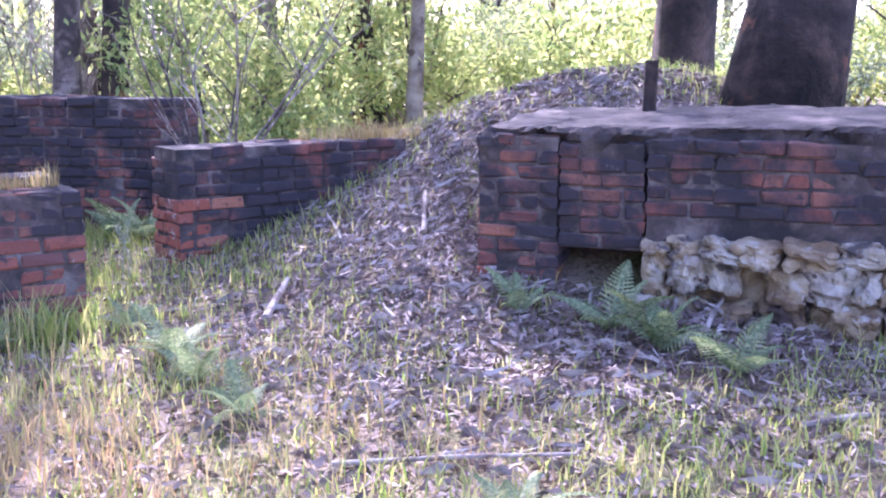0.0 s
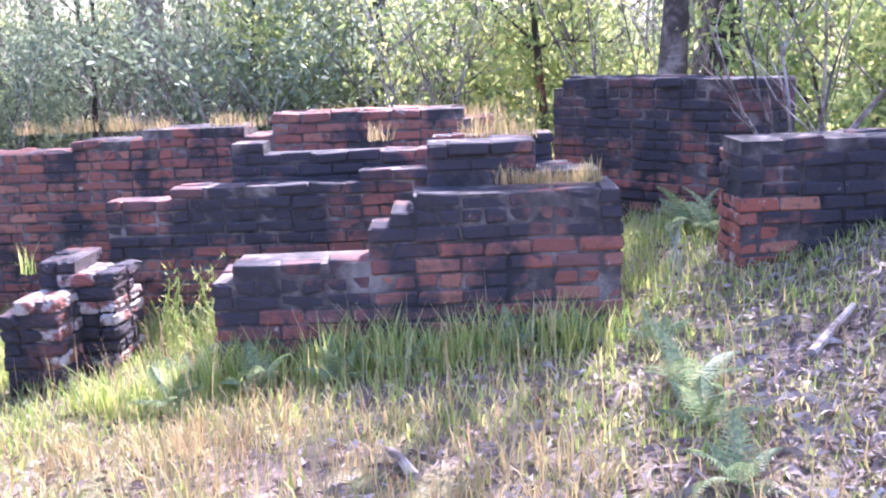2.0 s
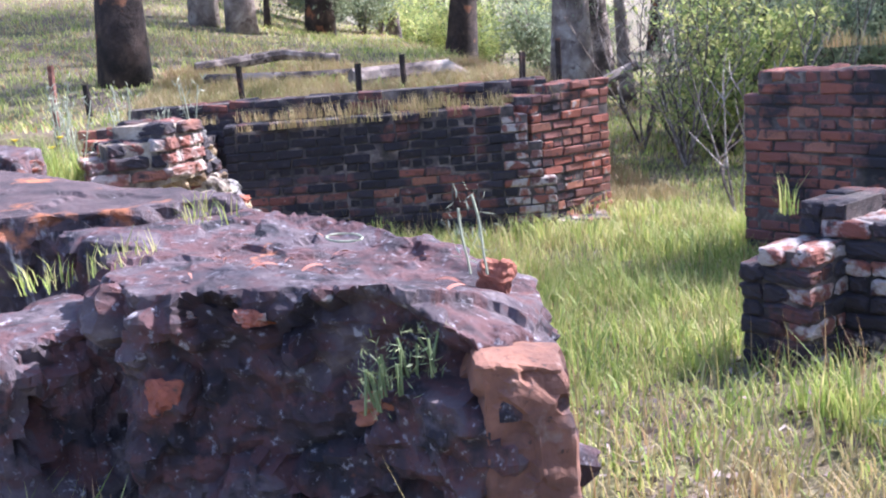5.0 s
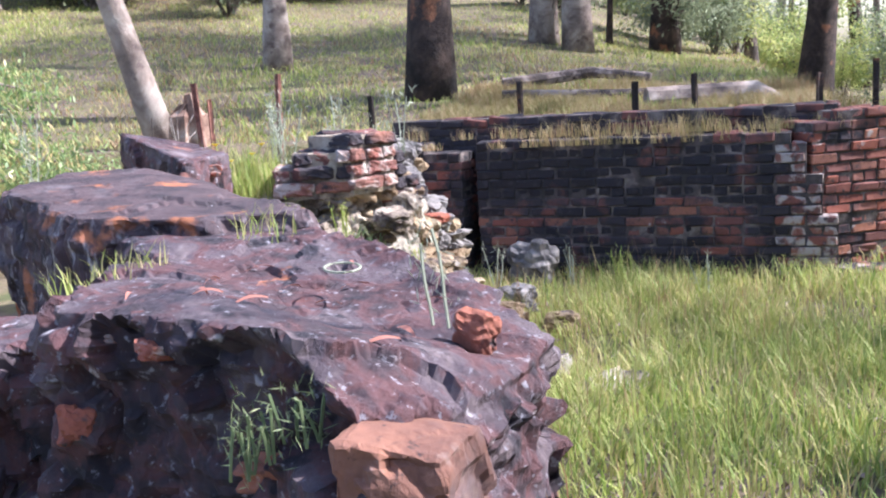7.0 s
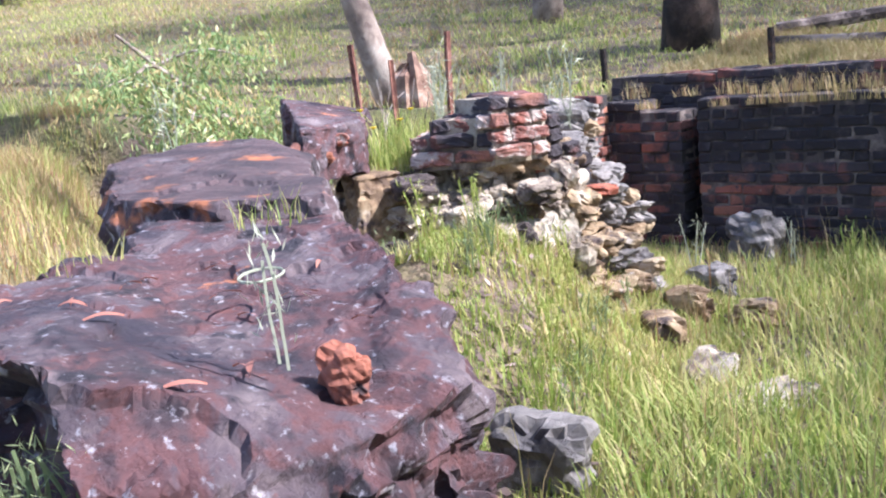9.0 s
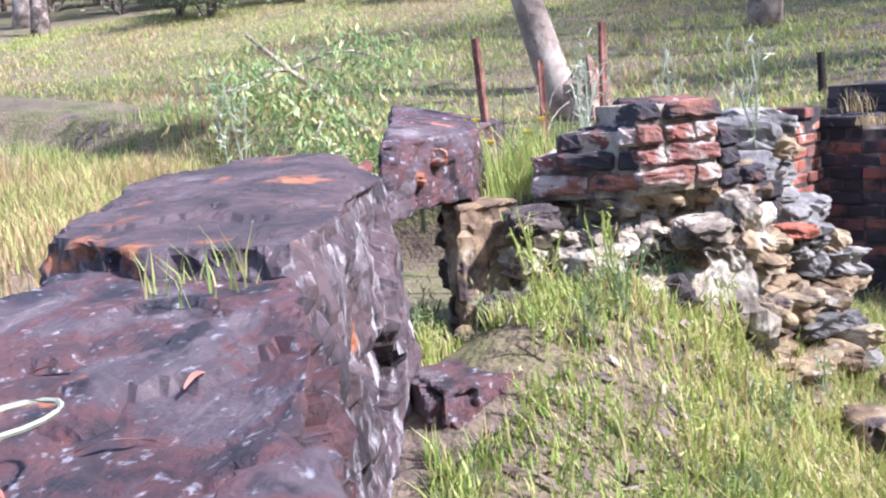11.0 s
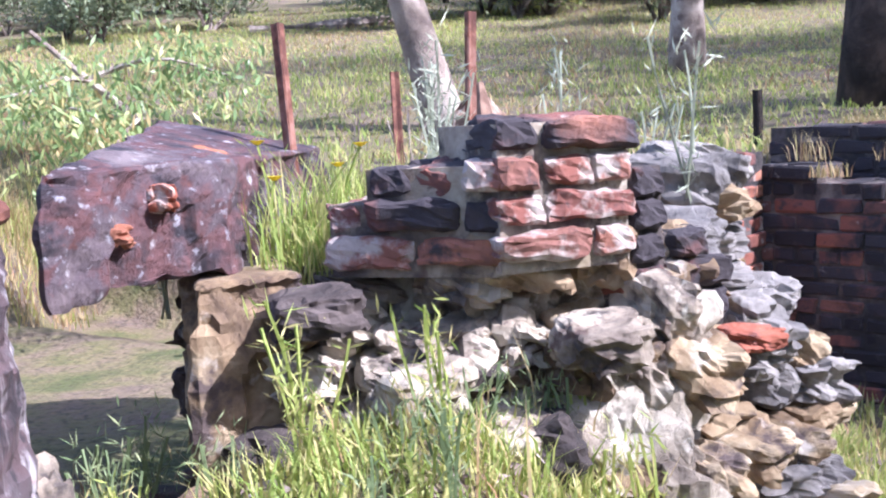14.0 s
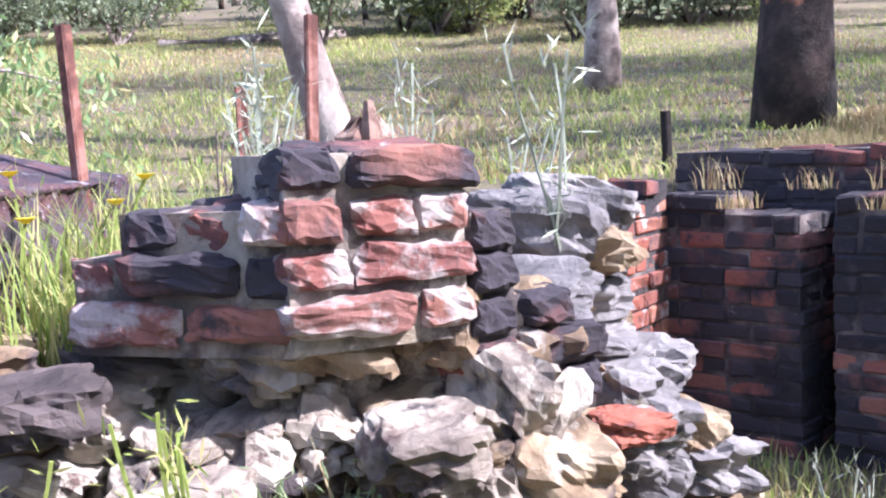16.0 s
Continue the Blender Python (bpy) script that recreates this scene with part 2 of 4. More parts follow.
def brick_of(kind, mat, rng, broken=False):
    size = {"stretcher": (LENGTH - 0.012, DEEP, COURSE - 0.012), "header": (DEEP - 0.010, LENGTH - 0.012, COURSE - 0.012)}[kind]
    key = (kind, mat.name, rng.randrange(7), broken)
    if key not in MESHES:
        MESHES[key] = brick_mesh(len(kind) + key[2] * 3 + len(mat.name), *size, broken)
        MESHES[key].materials.append(mat)
    return MESHES[key]


def brick_wall(name, p0, p1, base, top, thick, label, category="brick wall", seed=1, dark_from=99, choose=None, lean=0.0, ends=True, core_mat=None, broken=False, sink=0.2):
    """A wall from p0 to p1 (front face, seen from the right-hand side of that direction... the camera's side).
    top(s): height in metres of the worn top above the origin, s metres along. Courses of bricks, each one a part, round a mortar core."""
    rng = random.Random(seed)
    a, b = Vector((*p0, 0)), Vector((*p1, 0))
    along = (b - a).normalized()
    span = (b - a).length
    back = Vector((-along.y, along.x, 0))
    root = tagged(new(name), label, category, kind="structure" if name.startswith("wall") else "")
    yaw = math.atan2(along.y, along.x)
    root.matrix_world = Matrix.Translation((a.x, a.y, base)) @ Matrix.Rotation(yaw, 4, "Z")
    half = LENGTH / 2
    columns = int(span / half + 0.5)
    height = [max(1, int((top((c + 0.5) * half) - base) / COURSE + 0.5)) for c in range(columns)]
    # the core: the stepped outline of the wall, a little inside its faces
    outline = [(0.014, -sink)]
    for c in range(columns):
        z = height[c] * COURSE - 0.010
        outline += [(max(c * half, 0.014), z), (min((c + 1) * half, columns * half - 0.014), z)]
    outline.append((columns * half - 0.014, -sink))
    core = bmesh.new()
    near = [core.verts.new((x, 0.011 + 0.012 * broken, z)) for x, z in outline]
    far = [core.verts.new((x, thick - 0.011, z)) for x, z in outline]
    core.faces.new(near)
    core.faces.new(far[::-1])
    for k in range(len(outline)):
        core.faces.new((near[k - 1], far[k - 1], far[k], near[k]))
    bmesh.ops.remove_doubles(core, verts=core.verts, dist=1e-5)
    bmesh.ops.recalc_face_normals(core, faces=core.faces)
    part("mortar_core", core, core_mat or MORTAR, root, "crumbling mortar core")
    made, rest = 0, []

    def lay(kind, x, y, k, mat, loose=1.0):
        nonlocal made
        me = brick_of(kind, mat, rng, broken)
        slip = Matrix.Translation((x + rng.uniform(-.004, .004) * loose, y + rng.uniform(-.007, .006) * loose + lean * k * COURSE, (k + 0.5) * COURSE + rng.uniform(-.003, .003) * loose))
        m = slip @ Euler([rng.uniform(-.02, .02) * loose for _ in range(3)]).to_matrix().to_4x4()
        if made < 300:
            ob = new("brick", me)
            ob.parent, ob.matrix_local = root, m
        else:
            rest.append((me, m))
        made += 1

    rows = max(height)
    for k in range(rows):
        header_row = k % 4 == 2
        step = 1 if header_row else 2
        c = 0 if header_row else -(k % 2)
        while c < columns:
            lo, hi = max(c, 0), min(c + step, columns)
            solid = [q for q in range(lo, hi) if height[q] > k]
            if solid:
                x0, x1 = solid[0] * half, (solid[-1] + 1) * half
                kind = "stretcher" if len(solid) == 2 else "header"
                exposed = any(height[q] == k + 1 for q in solid) or solid[0] == 0 or solid[-1] == columns - 1
                exposed = exposed or any(height[q] <= k for q in (max(solid[0] - 1, 0), min(solid[-1] + 1, columns - 1)))
                topmost = any(height[q] <= k + dark_from for q in solid)
                crown = all(height[q] == k + 1 for q in solid)
                loose = 3.2 if crown else 1.0
                if crown and rng.random() < .16 and not broken:
                    c += step
                    continue
                mat = choose(k, solid[0] * half, rng) if choose else (SOOTY if topmost else BRICK)
                if rng.random() > 0.012 or exposed:
                    lay(kind, (x0 + x1) / 2, (DEEP if kind == "stretcher" else LENGTH) / 2, k, mat, loose)
                if exposed and ends:
                    y = DEEP if kind == "stretcher" else LENGTH
                    while y < thick - 0.05:
                        if not crown or rng.random() > .2:
                            lay(kind, (x0 + x1) / 2, y + (DEEP if kind == "stretcher" else LENGTH) / 2, k, mat, loose)
                        y += DEEP if kind == "stretcher" else LENGTH
            c += step
    if rest:
        bm = bmesh.new()
        for me, m in rest:
            n = len(bm.verts)
            bm.from_mesh(me)
            bm.verts.ensure_lookup_table()
            for v in bm.verts[n:]:
                v.co = m @ v.co
        tagged(part("rest_of_bricks", bm, BRICK, root), kind="stuff")
    return root


def steps(*pairs, ragged=0.0, seed=3):
    """A worn top: heights from given places on, with a little unevenness."""
    def top(s):
        z = pairs[0][1]
        for at, height in pairs:
            if s >= at:
                z = height
        return z + ragged * math.sin(s * 9.1 + seed)
    return top


brick_wall("wall_near", (-3.72, 4.95), (-2.05, 6.18), -0.26, steps((0, .28), (.12, .40), (.4, .43), (.86, .58), (.98, .66), (1.1, .73)), 0.34,
           "low stepped ruin of dark red brick in grass", seed=1, dark_from=3)
brick_wall("wall_near_upper", (-3.01, 5.87), (-2.26, 6.42), -0.2, steps((0, .92), (.55, .81)), 0.3, "raised back courses of a sooty brick ruin", seed=12, dark_from=5)
brick_wall("wall_middle", (-5.7, 5.75), (-3.1, 7.5), -0.5, steps((0, .46), (.42, .53), (.6, .58), (1.8, .64)), 0.26, "broken long wall of sooty brick", seed=2, dark_from=5)
brick_wall("wall_middle_upper", (-5.15, 6.42), (-3.25, 7.70), -0.4, steps((0, .76), (.05, .83), (.2, .74), (.9, .78), (1.4, .82)), 0.26, "upper back courses of a sooty brick wall", seed=13, dark_from=6)
brick_wall("wall_back", (-7.95, 5.87), (-4.3, 8.35), -0.86, steps((0, .52), (.12, .67), (1.1, .82), (1.6, .87), (2.5, .80), (2.75, .92), (4.2, .86)), 0.5,
           "long ruined wall of blackened brick under bushland", seed=4, dark_from=6)
brick_wall("wall_far", (-4.28, 9.31), (-2.35, 8.99), -0.2, steps((0, 1.05), (.12, 1.10), (.9, 1.14), (1.7, 1.10)), 0.5, "tall dark ruined brick wall among trees", seed=5, dark_from=9)
# bright orange bricks at the left end stand in for sunlight on it
brick_wall("wall_mound", (-1.78, 7.15), (-0.35, 8.24), -0.2, steps((0, .84)), 0.42, "brick retaining wall half buried by a mound", seed=6, choose=lambda k, s, r: BRIGHT if s < .3 and k < 9 and r.random() < .8 else (SOOTY if k > 4 or r.random() < .4 else BRICK))
FACE = Vector((2.78, -0.91, 0)).normalized()


def on_face(s):
    return (0.12 + FACE.x * s, 6.41 + FACE.y * s)


brick_wall("wall_stone_based_end", on_face(0), on_face(0.49), 0.12, steps((0, 1.02)), 1.0, "blackened end of a thick brick wall", seed=7, choose=lambda k, s, r: SOOTY if k > 5 or r.random() < .35 else (BRIGHT if k < 3 and r.random() < .6 else BRICK))
brick_wall("wall_stone_based_middle", on_face(0.462), on_face(0.94), 0.42, steps((0, 1.02)), 1.0, "sooty brick overhanging a dark hollow", seed=27, dark_from=8, sink=0)
brick_wall("wall_stone_based", on_face(0.93), on_face(3.3), 0.612, steps((0, 1.03), (1.3, 1.11)), 1.1, "thick sooty brick wall on ochre stone", seed=17, dark_from=6)
brick_wall("wall_terrace_pier", (-10.3, 1.2), (-10.20, 1.90), -0.86, steps((0, .44), (.3, .40)), 0.30, "sooty brick pier at a terrace wall", seed=8, choose=lambda k, s, r: BLACKENED if k > 13 or r.random() < .15 else (SOOTY if r.random() < .5 else BRICK))
brick_wall("wall_terrace", (-10.18, 2.02), (-9.69, 5.42), -0.86, steps((0, .42), (2.62, .37), (2.72, .12), (2.8, -.2), (2.92, -.6)), 0.30,
           "long terrace wall of sooty brick with a broken end", seed=18, choose=lambda k, s, r: PALEBRICK if s > 2.45 and r.random() < .8 else BLACKENED if k > 9 or r.random() < .3 else (SOOTY if r.random() < .75 else BRICK))
# brighter bricks mixed in strengthen the sunlight on this end by colour
brick_wall("wall_terrace_end", (-9.84, 4.74), (-10.26, 5.60), -0.80, steps((0, .50), (.2, .62)), 0.3, "sunlit orange brick end of a terrace wall", seed=19,
           choose=lambda k, s, r: BRIGHT if r.random() < .4 else BRICK)
brick_wall("wall_terrace_upper", (-10.68, 1.15), (-10.22, 5.0), -0.1, steps((0, .67)), 0.3, "upper terrace wall of blackened brick", seed=9, dark_from=6)
# part of this face's sunlight is put into the brighter brick colour
brick_wall("wall_return", (-9.74, 1.24), (-10.29, 1.27), -0.70, steps((0, .40), (.12, .48), (.35, .54)), 0.3, "short sunlit brick return wall", seed=20,
           choose=lambda k, s, r: BRIGHT if r.random() < .6 else BRICK)
brick_wall("wall_footing", (-6.36, 1.02), (-6.66, 1.62), -0.62, steps((0, -.11)), 0.3, "low brick footing in grass", seed=21)


# ---- broken masonry ----
FACING = plain_rock("orange_brick_facing", [(0.0, (0.09, 0.05, 0.042)), (0.35, (0.16, 0.075, 0.055)), (0.8, (0.26, 0.12, 0.08))], 4.0, [(22.0, 0.62, 0.69, (0.05, 0.03, 0.03)), (3.0, 0.55, 0.66, (0.13, 0.09, 0.09)), (9.0, 0.6, 0.7, (0.22, 0.15, 0.13))], 0.9, 0.012)
EARTH = plain_rock("earthy_rubble", [(0.0, (0.05, 0.038, 0.032)), (0.3, (0.20, 0.16, 0.125)), (0.55, (0.40, 0.34, 0.265)), (0.8, (0.62, 0.56, 0.47))], 4.5, [(6.0, 0.56, 0.64, (0.10, 0.08, 0.06)), (11.0, 0.62, 0.68, (0.58, 0.53, 0.45))], 0.95, 0.04)
CRUST = plain_rock("earthy_crust", [(0.1, (0.025, 0.020, 0.020)), (0.5, (0.06, 0.046, 0.044)), (0.9, (0.115, 0.09, 0.085))], 5.0, [(4.0, 0.58, 0.66, (0.035, 0.027, 0.026))], 0.95, 0.02)

def shatter(bm_obj_mesh, rough, cells, seed, voxel):
    """Remesh a closed mesh finely and break its surface up with cells and noise."""
    tmp = new("shape", bm_obj_mesh)
    mod = tmp.modifiers.new("remesh", "REMESH")
    mod.mode, mod.voxel_size = "VOXEL", voxel
    me = bpy.data.meshes.new_from_object(tmp.evaluated_get(bpy.context.evaluated_depsgraph_get()))
    bpy.data.objects.remove(tmp)
    off = Vector((seed * 3.17, seed * 1.71, seed * 0.9))
    normals = [v.normal.copy() for v in me.vertices]
    for v, n in zip(me.vertices, normals):
        p = v.co + off
        dist, pts = noise.voronoi(p * cells + 0.35 * noise.noise_vector(p * 5.0))
        lift = noise.cell(pts[0] * 7.3 + off)
        crack = max(0.0, 0.10 - (dist[1] - dist[0])) * 7
        d = rough * (1.1 * (lift - 0.5) + 0.7 * noise.noise(p * 3.0) + 0.6 * abs(noise.noise(p * 8)) + 0.45 * noise.noise(p * 14) + 0.34 * noise.noise(p * 27) - 0.22 * crack)
        v.co += n * d * (1 - .86 * max(0.0, n.z) ** 2)
    return me


def prism(outline, base, top, inset=0.0):
    bm = bmesh.new()
    mx = sum(p[0] for p in outline) / len(outline)
    my = sum(p[1] for p in outline) / len(outline)
    low = [bm.verts.new((x, y, base)) for x, y in outline]
    high = [bm.verts.new((x + (mx - x) * inset, y + (my - y) * inset, top(x, y) if callable(top) else top)) for x, y in outline]
    n = len(outline)
    mid = [bm.verts.new((p.co.x, p.co.y, q.co.z - min(.10, .3 * (q.co.z - base)))) for p, q in zip(low, high)]
    for k in range(n):
        bm.faces.new((low[k], low[(k + 1) % n], mid[(k + 1) % n], mid[k]))
        bm.faces.new((mid[k], mid[(k + 1) % n], high[(k + 1) % n], high[k]))
    bm.faces.new(low[::-1])
    bm.faces.new(high)
    bmesh.ops.recalc_face_normals(bm, faces=bm.faces)
    me = bpy.data.meshes.new("prism")
    bm.to_mesh(me)
    bm.free()
    return me


def mass(name, mat, outline, base, top, label, category, seed, rough=0.04, cells=4.0, voxel=0.03, inset=0.0, parent=None):
    me = shatter(prism(outline, base, top, inset), rough, cells, seed, voxel)
    me.materials.clear()
    me.materials.append(mat)
    me.name = name
    ob = new(name, me)
    if parent:
        ob.parent = parent
        return ob
    return tagged(ob, label, category)


mass("fused_brick_block", SLAG, [(-3.60, 2.14), (-3.48, 2.60), (-3.34, 2.88), (-3.20, 3.10), (-3.36, 3.30), (-3.74, 3.42), (-4.04, 3.46), (-4.62, 2.86), (-4.84, 2.48), (-5.08, 2.24), (-4.95, 1.62), (-4.45, 1.98), (-3.98, 1.98)],
     -0.55, lambda x, y: .53 - .12 * (x > -3.25) - .17 * (y > 3.25), "huge dark block of fused brick streaked orange and white", "ruined masonry", 1, 0.07, 4.0, 0.022, 0.07)
mass("fused_brick_slab", SLAG, [(-3.96, 2.06), (-4.42, 1.86), (-4.25, 1.45), (-3.75, 1.72)], -0.3, 0.38, "dark slaggy slab beside a fused block", "ruined masonry", 6, 0.045, 4.0, 0.03, 0.05)
mass("fused_brick_wall", STREAKED, [(-4.86, 2.46), (-5.30, 2.14), (-5.62, 1.84), (-6.10, 1.50), (-6.34, .95), (-6.22, .55), (-5.62, .62), (-4.82, 1.5), (-4.74, 2.0)], -0.7,
     lambda x, y: .68 if x < -6.2 else .64 if y < 1.2 else .60, "long slaggy wall remnant with pale slanting streaks", "ruined masonry", 2, 0.042, 3.0, 0.024, 0.05)
mass("low_masonry", SLAG, [(-5.86, 1.86), (-6.02, 1.50), (-6.34, 1.62), (-6.22, 1.98)], -0.7, -.06, "low broken masonry stub in grass", "masonry chunk", 9, 0.03, 5.0, 0.024, 0.08)
mass("block_facing", FACING, [(-3.15, 3.03), (-3.18, 3.28), (-3.42, 3.32), (-3.42, 3.03)], -0.5, lambda x, y: .37 - .04 * (y > 3.2), "flat orange brick facing on the corner of a block", "ruined masonry", 16, 0.02, 7.0, 0.018, 0.10)
mass("wall_crust", CRUST, [(.13, 6.43), (1.3, 6.06), (3.3, 5.40), (3.6, 6.5), (.5, 7.45)], .90, lambda x, y: 1.03 + .04 * x + .05 * (y - 6), "weathered earthy crust on a brick wall", "wall top", 18, .045, 4.0, .035, .02)
mass("leaning_chunk", SLAG, [(-6.30, 1.24), (-6.78, 1.28), (-7.78, .66), (-7.36, .28)], 0.40, lambda x, y: .69 + .12 * (y < .6), "tilted beam of fused brick lying across a gap", "masonry chunk", 3, 0.022, 5.0, 0.02, 0.04)
mass("support_stone", OCHRE, [(-6.60, 1.32), (-6.82, 1.02), (-7.10, 1.10), (-6.88, 1.46)], -0.5, .41, "upright weathered stone beside a gap", "stone", 4, 0.03, 5.0, 0.025, 0.08)

BLOCK = bpy.data.objects["fused_brick_block"]
CHUNK = bpy.data.objects["leaning_chunk"]
# pillar: a stub of bricks three by four, sunlit side and top coloured paler
brick_wall("broken_pillar", (-5.14, 4.58), (-4.80, 4.80), -0.62, steps((0, .02), (.11, .12), (.23, .12)), 0.36, "broken brick pillar with sunlit side and top coloured pale", "brick pillar", 31, choose=lambda k, s, r: PALEBRICK if s > .2 or k > 7 else SOOTY, broken=True)
brick_wall("broken_pillar", (-5.22, 4.90), (-4.86, 5.13), -0.62, steps((0, .26), (.24, .2)), 0.36, "taller back half of a broken brick pillar", "brick pillar", 32, choose=lambda k, s, r: PALEBRICK if r.random() < .5 else SOOTY, broken=True)


def stone_mesh(seed, sx, sy, sz):
    """A squarish, chipped stone."""
    rng = random.Random(seed)
    bm = bmesh.new()
    bmesh.ops.create_cube(bm, size=1)
    bmesh.ops.subdivide_edges(bm, edges=bm.edges[:], cuts=8, use_grid_fill=True)
    off = Vector((seed * 1.3, seed * 0.7, seed * 2.1))
    for v in bm.verts:
        p = v.co * 2
        r = (abs(p.x) ** 5 + abs(p.y) ** 5 + abs(p.z) ** 5) ** 0.2
        q = p / r * 0.5
        dist, pts = noise.voronoi(q * 2.6 + off)
        lift = noise.cell(pts[0] * 9.1 + off)
        q *= 1 + 0.16 * noise.noise(q * 2.3 + off) + 0.20 * (lift - .5) + 0.08 * noise.noise(q * 9.0 + off) - 0.5 * max(0, .08 - (dist[1] - dist[0]))
        v.co = Vector((q.x * sx, q.y * sy, q.z * sz))
    me = bpy.data.meshes.new("stone")
    bm.to_mesh(me)
    bm.free()
    return me


STONES = [stone_mesh(k, 1, 1, 1) for k in range(10)]
STONE_COPIES = {}


def stone(mat, parent, place, size, turn, k, name="stone"):
    key = (k % 10, mat.name)
    if key not in STONE_COPIES:
        STONE_COPIES[key] = STONES[k % 10].copy()
        STONE_COPIES[key].materials.append(mat)
    ob = new(name, STONE_COPIES[key])
    ob.matrix_world = Matrix.Translation(place) @ Euler(turn).to_matrix().to_4x4() @ Matrix.Diagonal((*size, 1))
    if parent:
        ob.parent = parent
        ob.matrix_parent_inverse = Matrix.Identity(4)
    return ob


def stone_face(root, p0, p1, z0, z1, mat, seed, slump=0.0, course=0.13, other=None, sunk=.17):
    """Irregular courses of stones over a vertical face; slump: metres by which the foot stands out."""
    rng = random.Random(seed)
    a, b = Vector((*p0, 0)), Vector((*p1, 0))
    along, span = (b - a).normalized(), (b - a).length
    front = Vector((along.y, -along.x, 0))
    yaw = math.atan2(along.y, along.x)
    z, k = z0, seed
    while z < z1 - 0.03:
        h = course * rng.uniform(.75, 1.3)
        s = -rng.uniform(0, .1)
        while s < span:
            l = rng.uniform(.11, .27)
            f = slump * (1 - (z - z0) / (z1 - z0)) - sunk + rng.uniform(-.06, .05)
            p = a + along * (s + l / 2) + front * f
            if rng.random() < .14:
                s += l * .5
                continue
            use = other if other and rng.random() < .33 else mat
            stone(use, root, (p.x, p.y, z + h / 2 + rng.uniform(-.03, .03)), (l * 1.1, .32, h * rng.uniform(.9, 1.35)), (rng.uniform(-.2, .2), rng.uniform(-.25, .25), yaw + rng.uniform(-.3, .3)), k)
            s += l
            k += 1
        z += h


for who, x, y, z, sx, sy, sz, k in ((BLOCK, -3.82, 3.22, .42, .10, .09, .12, 1), (BLOCK, -3.67, 2.26, .45, .18, .10, .06, 2), (BLOCK, -3.57, 2.50, .45, .13, .10, .05, 3), (BLOCK, -3.60, 2.22, .24, .09, .10, .10, 4),
                                   (CHUNK, -6.62, 1.20, .60, .20, .08, .07, 5), (CHUNK, -6.45, 1.19, .52, .2, .07, .06, 6), (BLOCK, -3.42, 2.80, .2, .09, .14, .06, 7)):
    tagged(stone(BRIGHT, who, (x, y, z), (sx, sy, sz), (.1, .15, k * .9), k, "brick_fragment"), "broken orange brick")

# the rubble wall, its lime-daubed face and its brick crown
rubble = tagged(new("rubble_wall"), "slumped rubble wall daubed with pale lime under brick courses", "rubble wall")
mass("rubble_core", EARTH, [(-6.98, 1.30), (-7.16, 1.80), (-7.42, 2.04), (-8.15, 2.05), (-8.3, 1.6), (-7.6, .95)][::-1], -0.55, lambda x, y: .40, "", "", 5, 0.04, 5.0, 0.03, 0.05, rubble)
stone_face(rubble, (-6.74, 1.20), (-7.06, 1.86), -0.5, .36, LIME, 3, .30, .105, CRUST, .20)
stone_face(rubble, (-7.04, 1.84), (-7.36, 2.14), -0.5, .40, LIME, 41, .34, .105, OCHRE, .20)
stone_face(rubble, (-7.32, 2.10), (-8.0, 2.26), -0.55, .20, OCHRE, 77, .20, .10, GREYROCK, .16)
stone_face(rubble, (-7.62, 2.10), (-8.2, 1.95), .1, .56, GREYROCK, 87, .03, .11, OCHRE, .12)
stone_face(rubble, (-6.62, 1.36), (-6.92, 1.92), -.30, .02, CRUST, 57, .15, .12, OCHRE, .14)
for x, y, z, l, h, k in ((-6.80, 1.54, .33, .20, .11, 3), (-6.86, 1.80, .16, .22, .12, 6), (-6.94, 1.98, .02, .2, .16, 8), (-7.12, 2.10, .24, .2, .12, 4)):
    stone(CRUST if k % 2 else LIME, rubble, (x, y, z), (l, .2, h), (.05, -.06, 2.2 + .1 * k), k, "ledge_stone")
stone(BRIGHT, rubble, (-7.63, 2.24, .17), (.18, .14, .06), (.03, .05, 2.9), 2, "brick")
mass("rubble_slump", EARTH, [(-6.62, 1.48), (-6.86, 2.02), (-7.18, 2.36), (-7.5, 2.2), (-7.2, 1.8), (-6.92, 1.4)][::-1], -0.6, lambda x, y: -.05 + .36 * min(1.0, max(0.0, (-6.85 - x + .55 * (1.7 - y)) / .35)), "", "", 15, 0.07, 6.0, 0.028, 0.06, rubble)
brick_wall("rubble_brick_crown", (-6.90, 1.47), (-7.02, 1.87), .41, steps((0, .56), (.11, .62)), 0.34, "worn brown brick courses jutting over rubble", "brick courses", 33, choose=lambda k, s, r: PALEBRICK if s < .1 or r.random() < .25 else BRICK if r.random() < .55 else SOOTY, core_mat=LIME, broken=True, sink=.02)
brick_wall("rubble_brick_crown", (-7.00, 1.92), (-7.28, 2.10), .42, steps((0, .76)), 0.42, "sunlit pink brick stub with lime mortar", "brick courses", 34, choose=lambda k, s, r: (SOOTY if r.random() < .5 else BRICK) if k > 2 else PALEBRICK if r.random() < .75 else BRICK, core_mat=LIME, broken=True, sink=.02)
brick_wall("rubble_brick_crown", (-7.30, 2.10), (-7.66, 2.20), .22, steps((0, .60), (.12, .50), (.24, .38)), 0.35, "stepped dark brick courses on rubble", "brick courses", 35, choose=lambda k, s, r: PALEBRICK if r.random() < .2 else SOOTY, broken=True, sink=.02)

# ochre stone foot of the thick wall, with a dark hollow beside it
foot = tagged(new("stone_footing"), "crumbling ochre stone footing under brick", "stone wall")
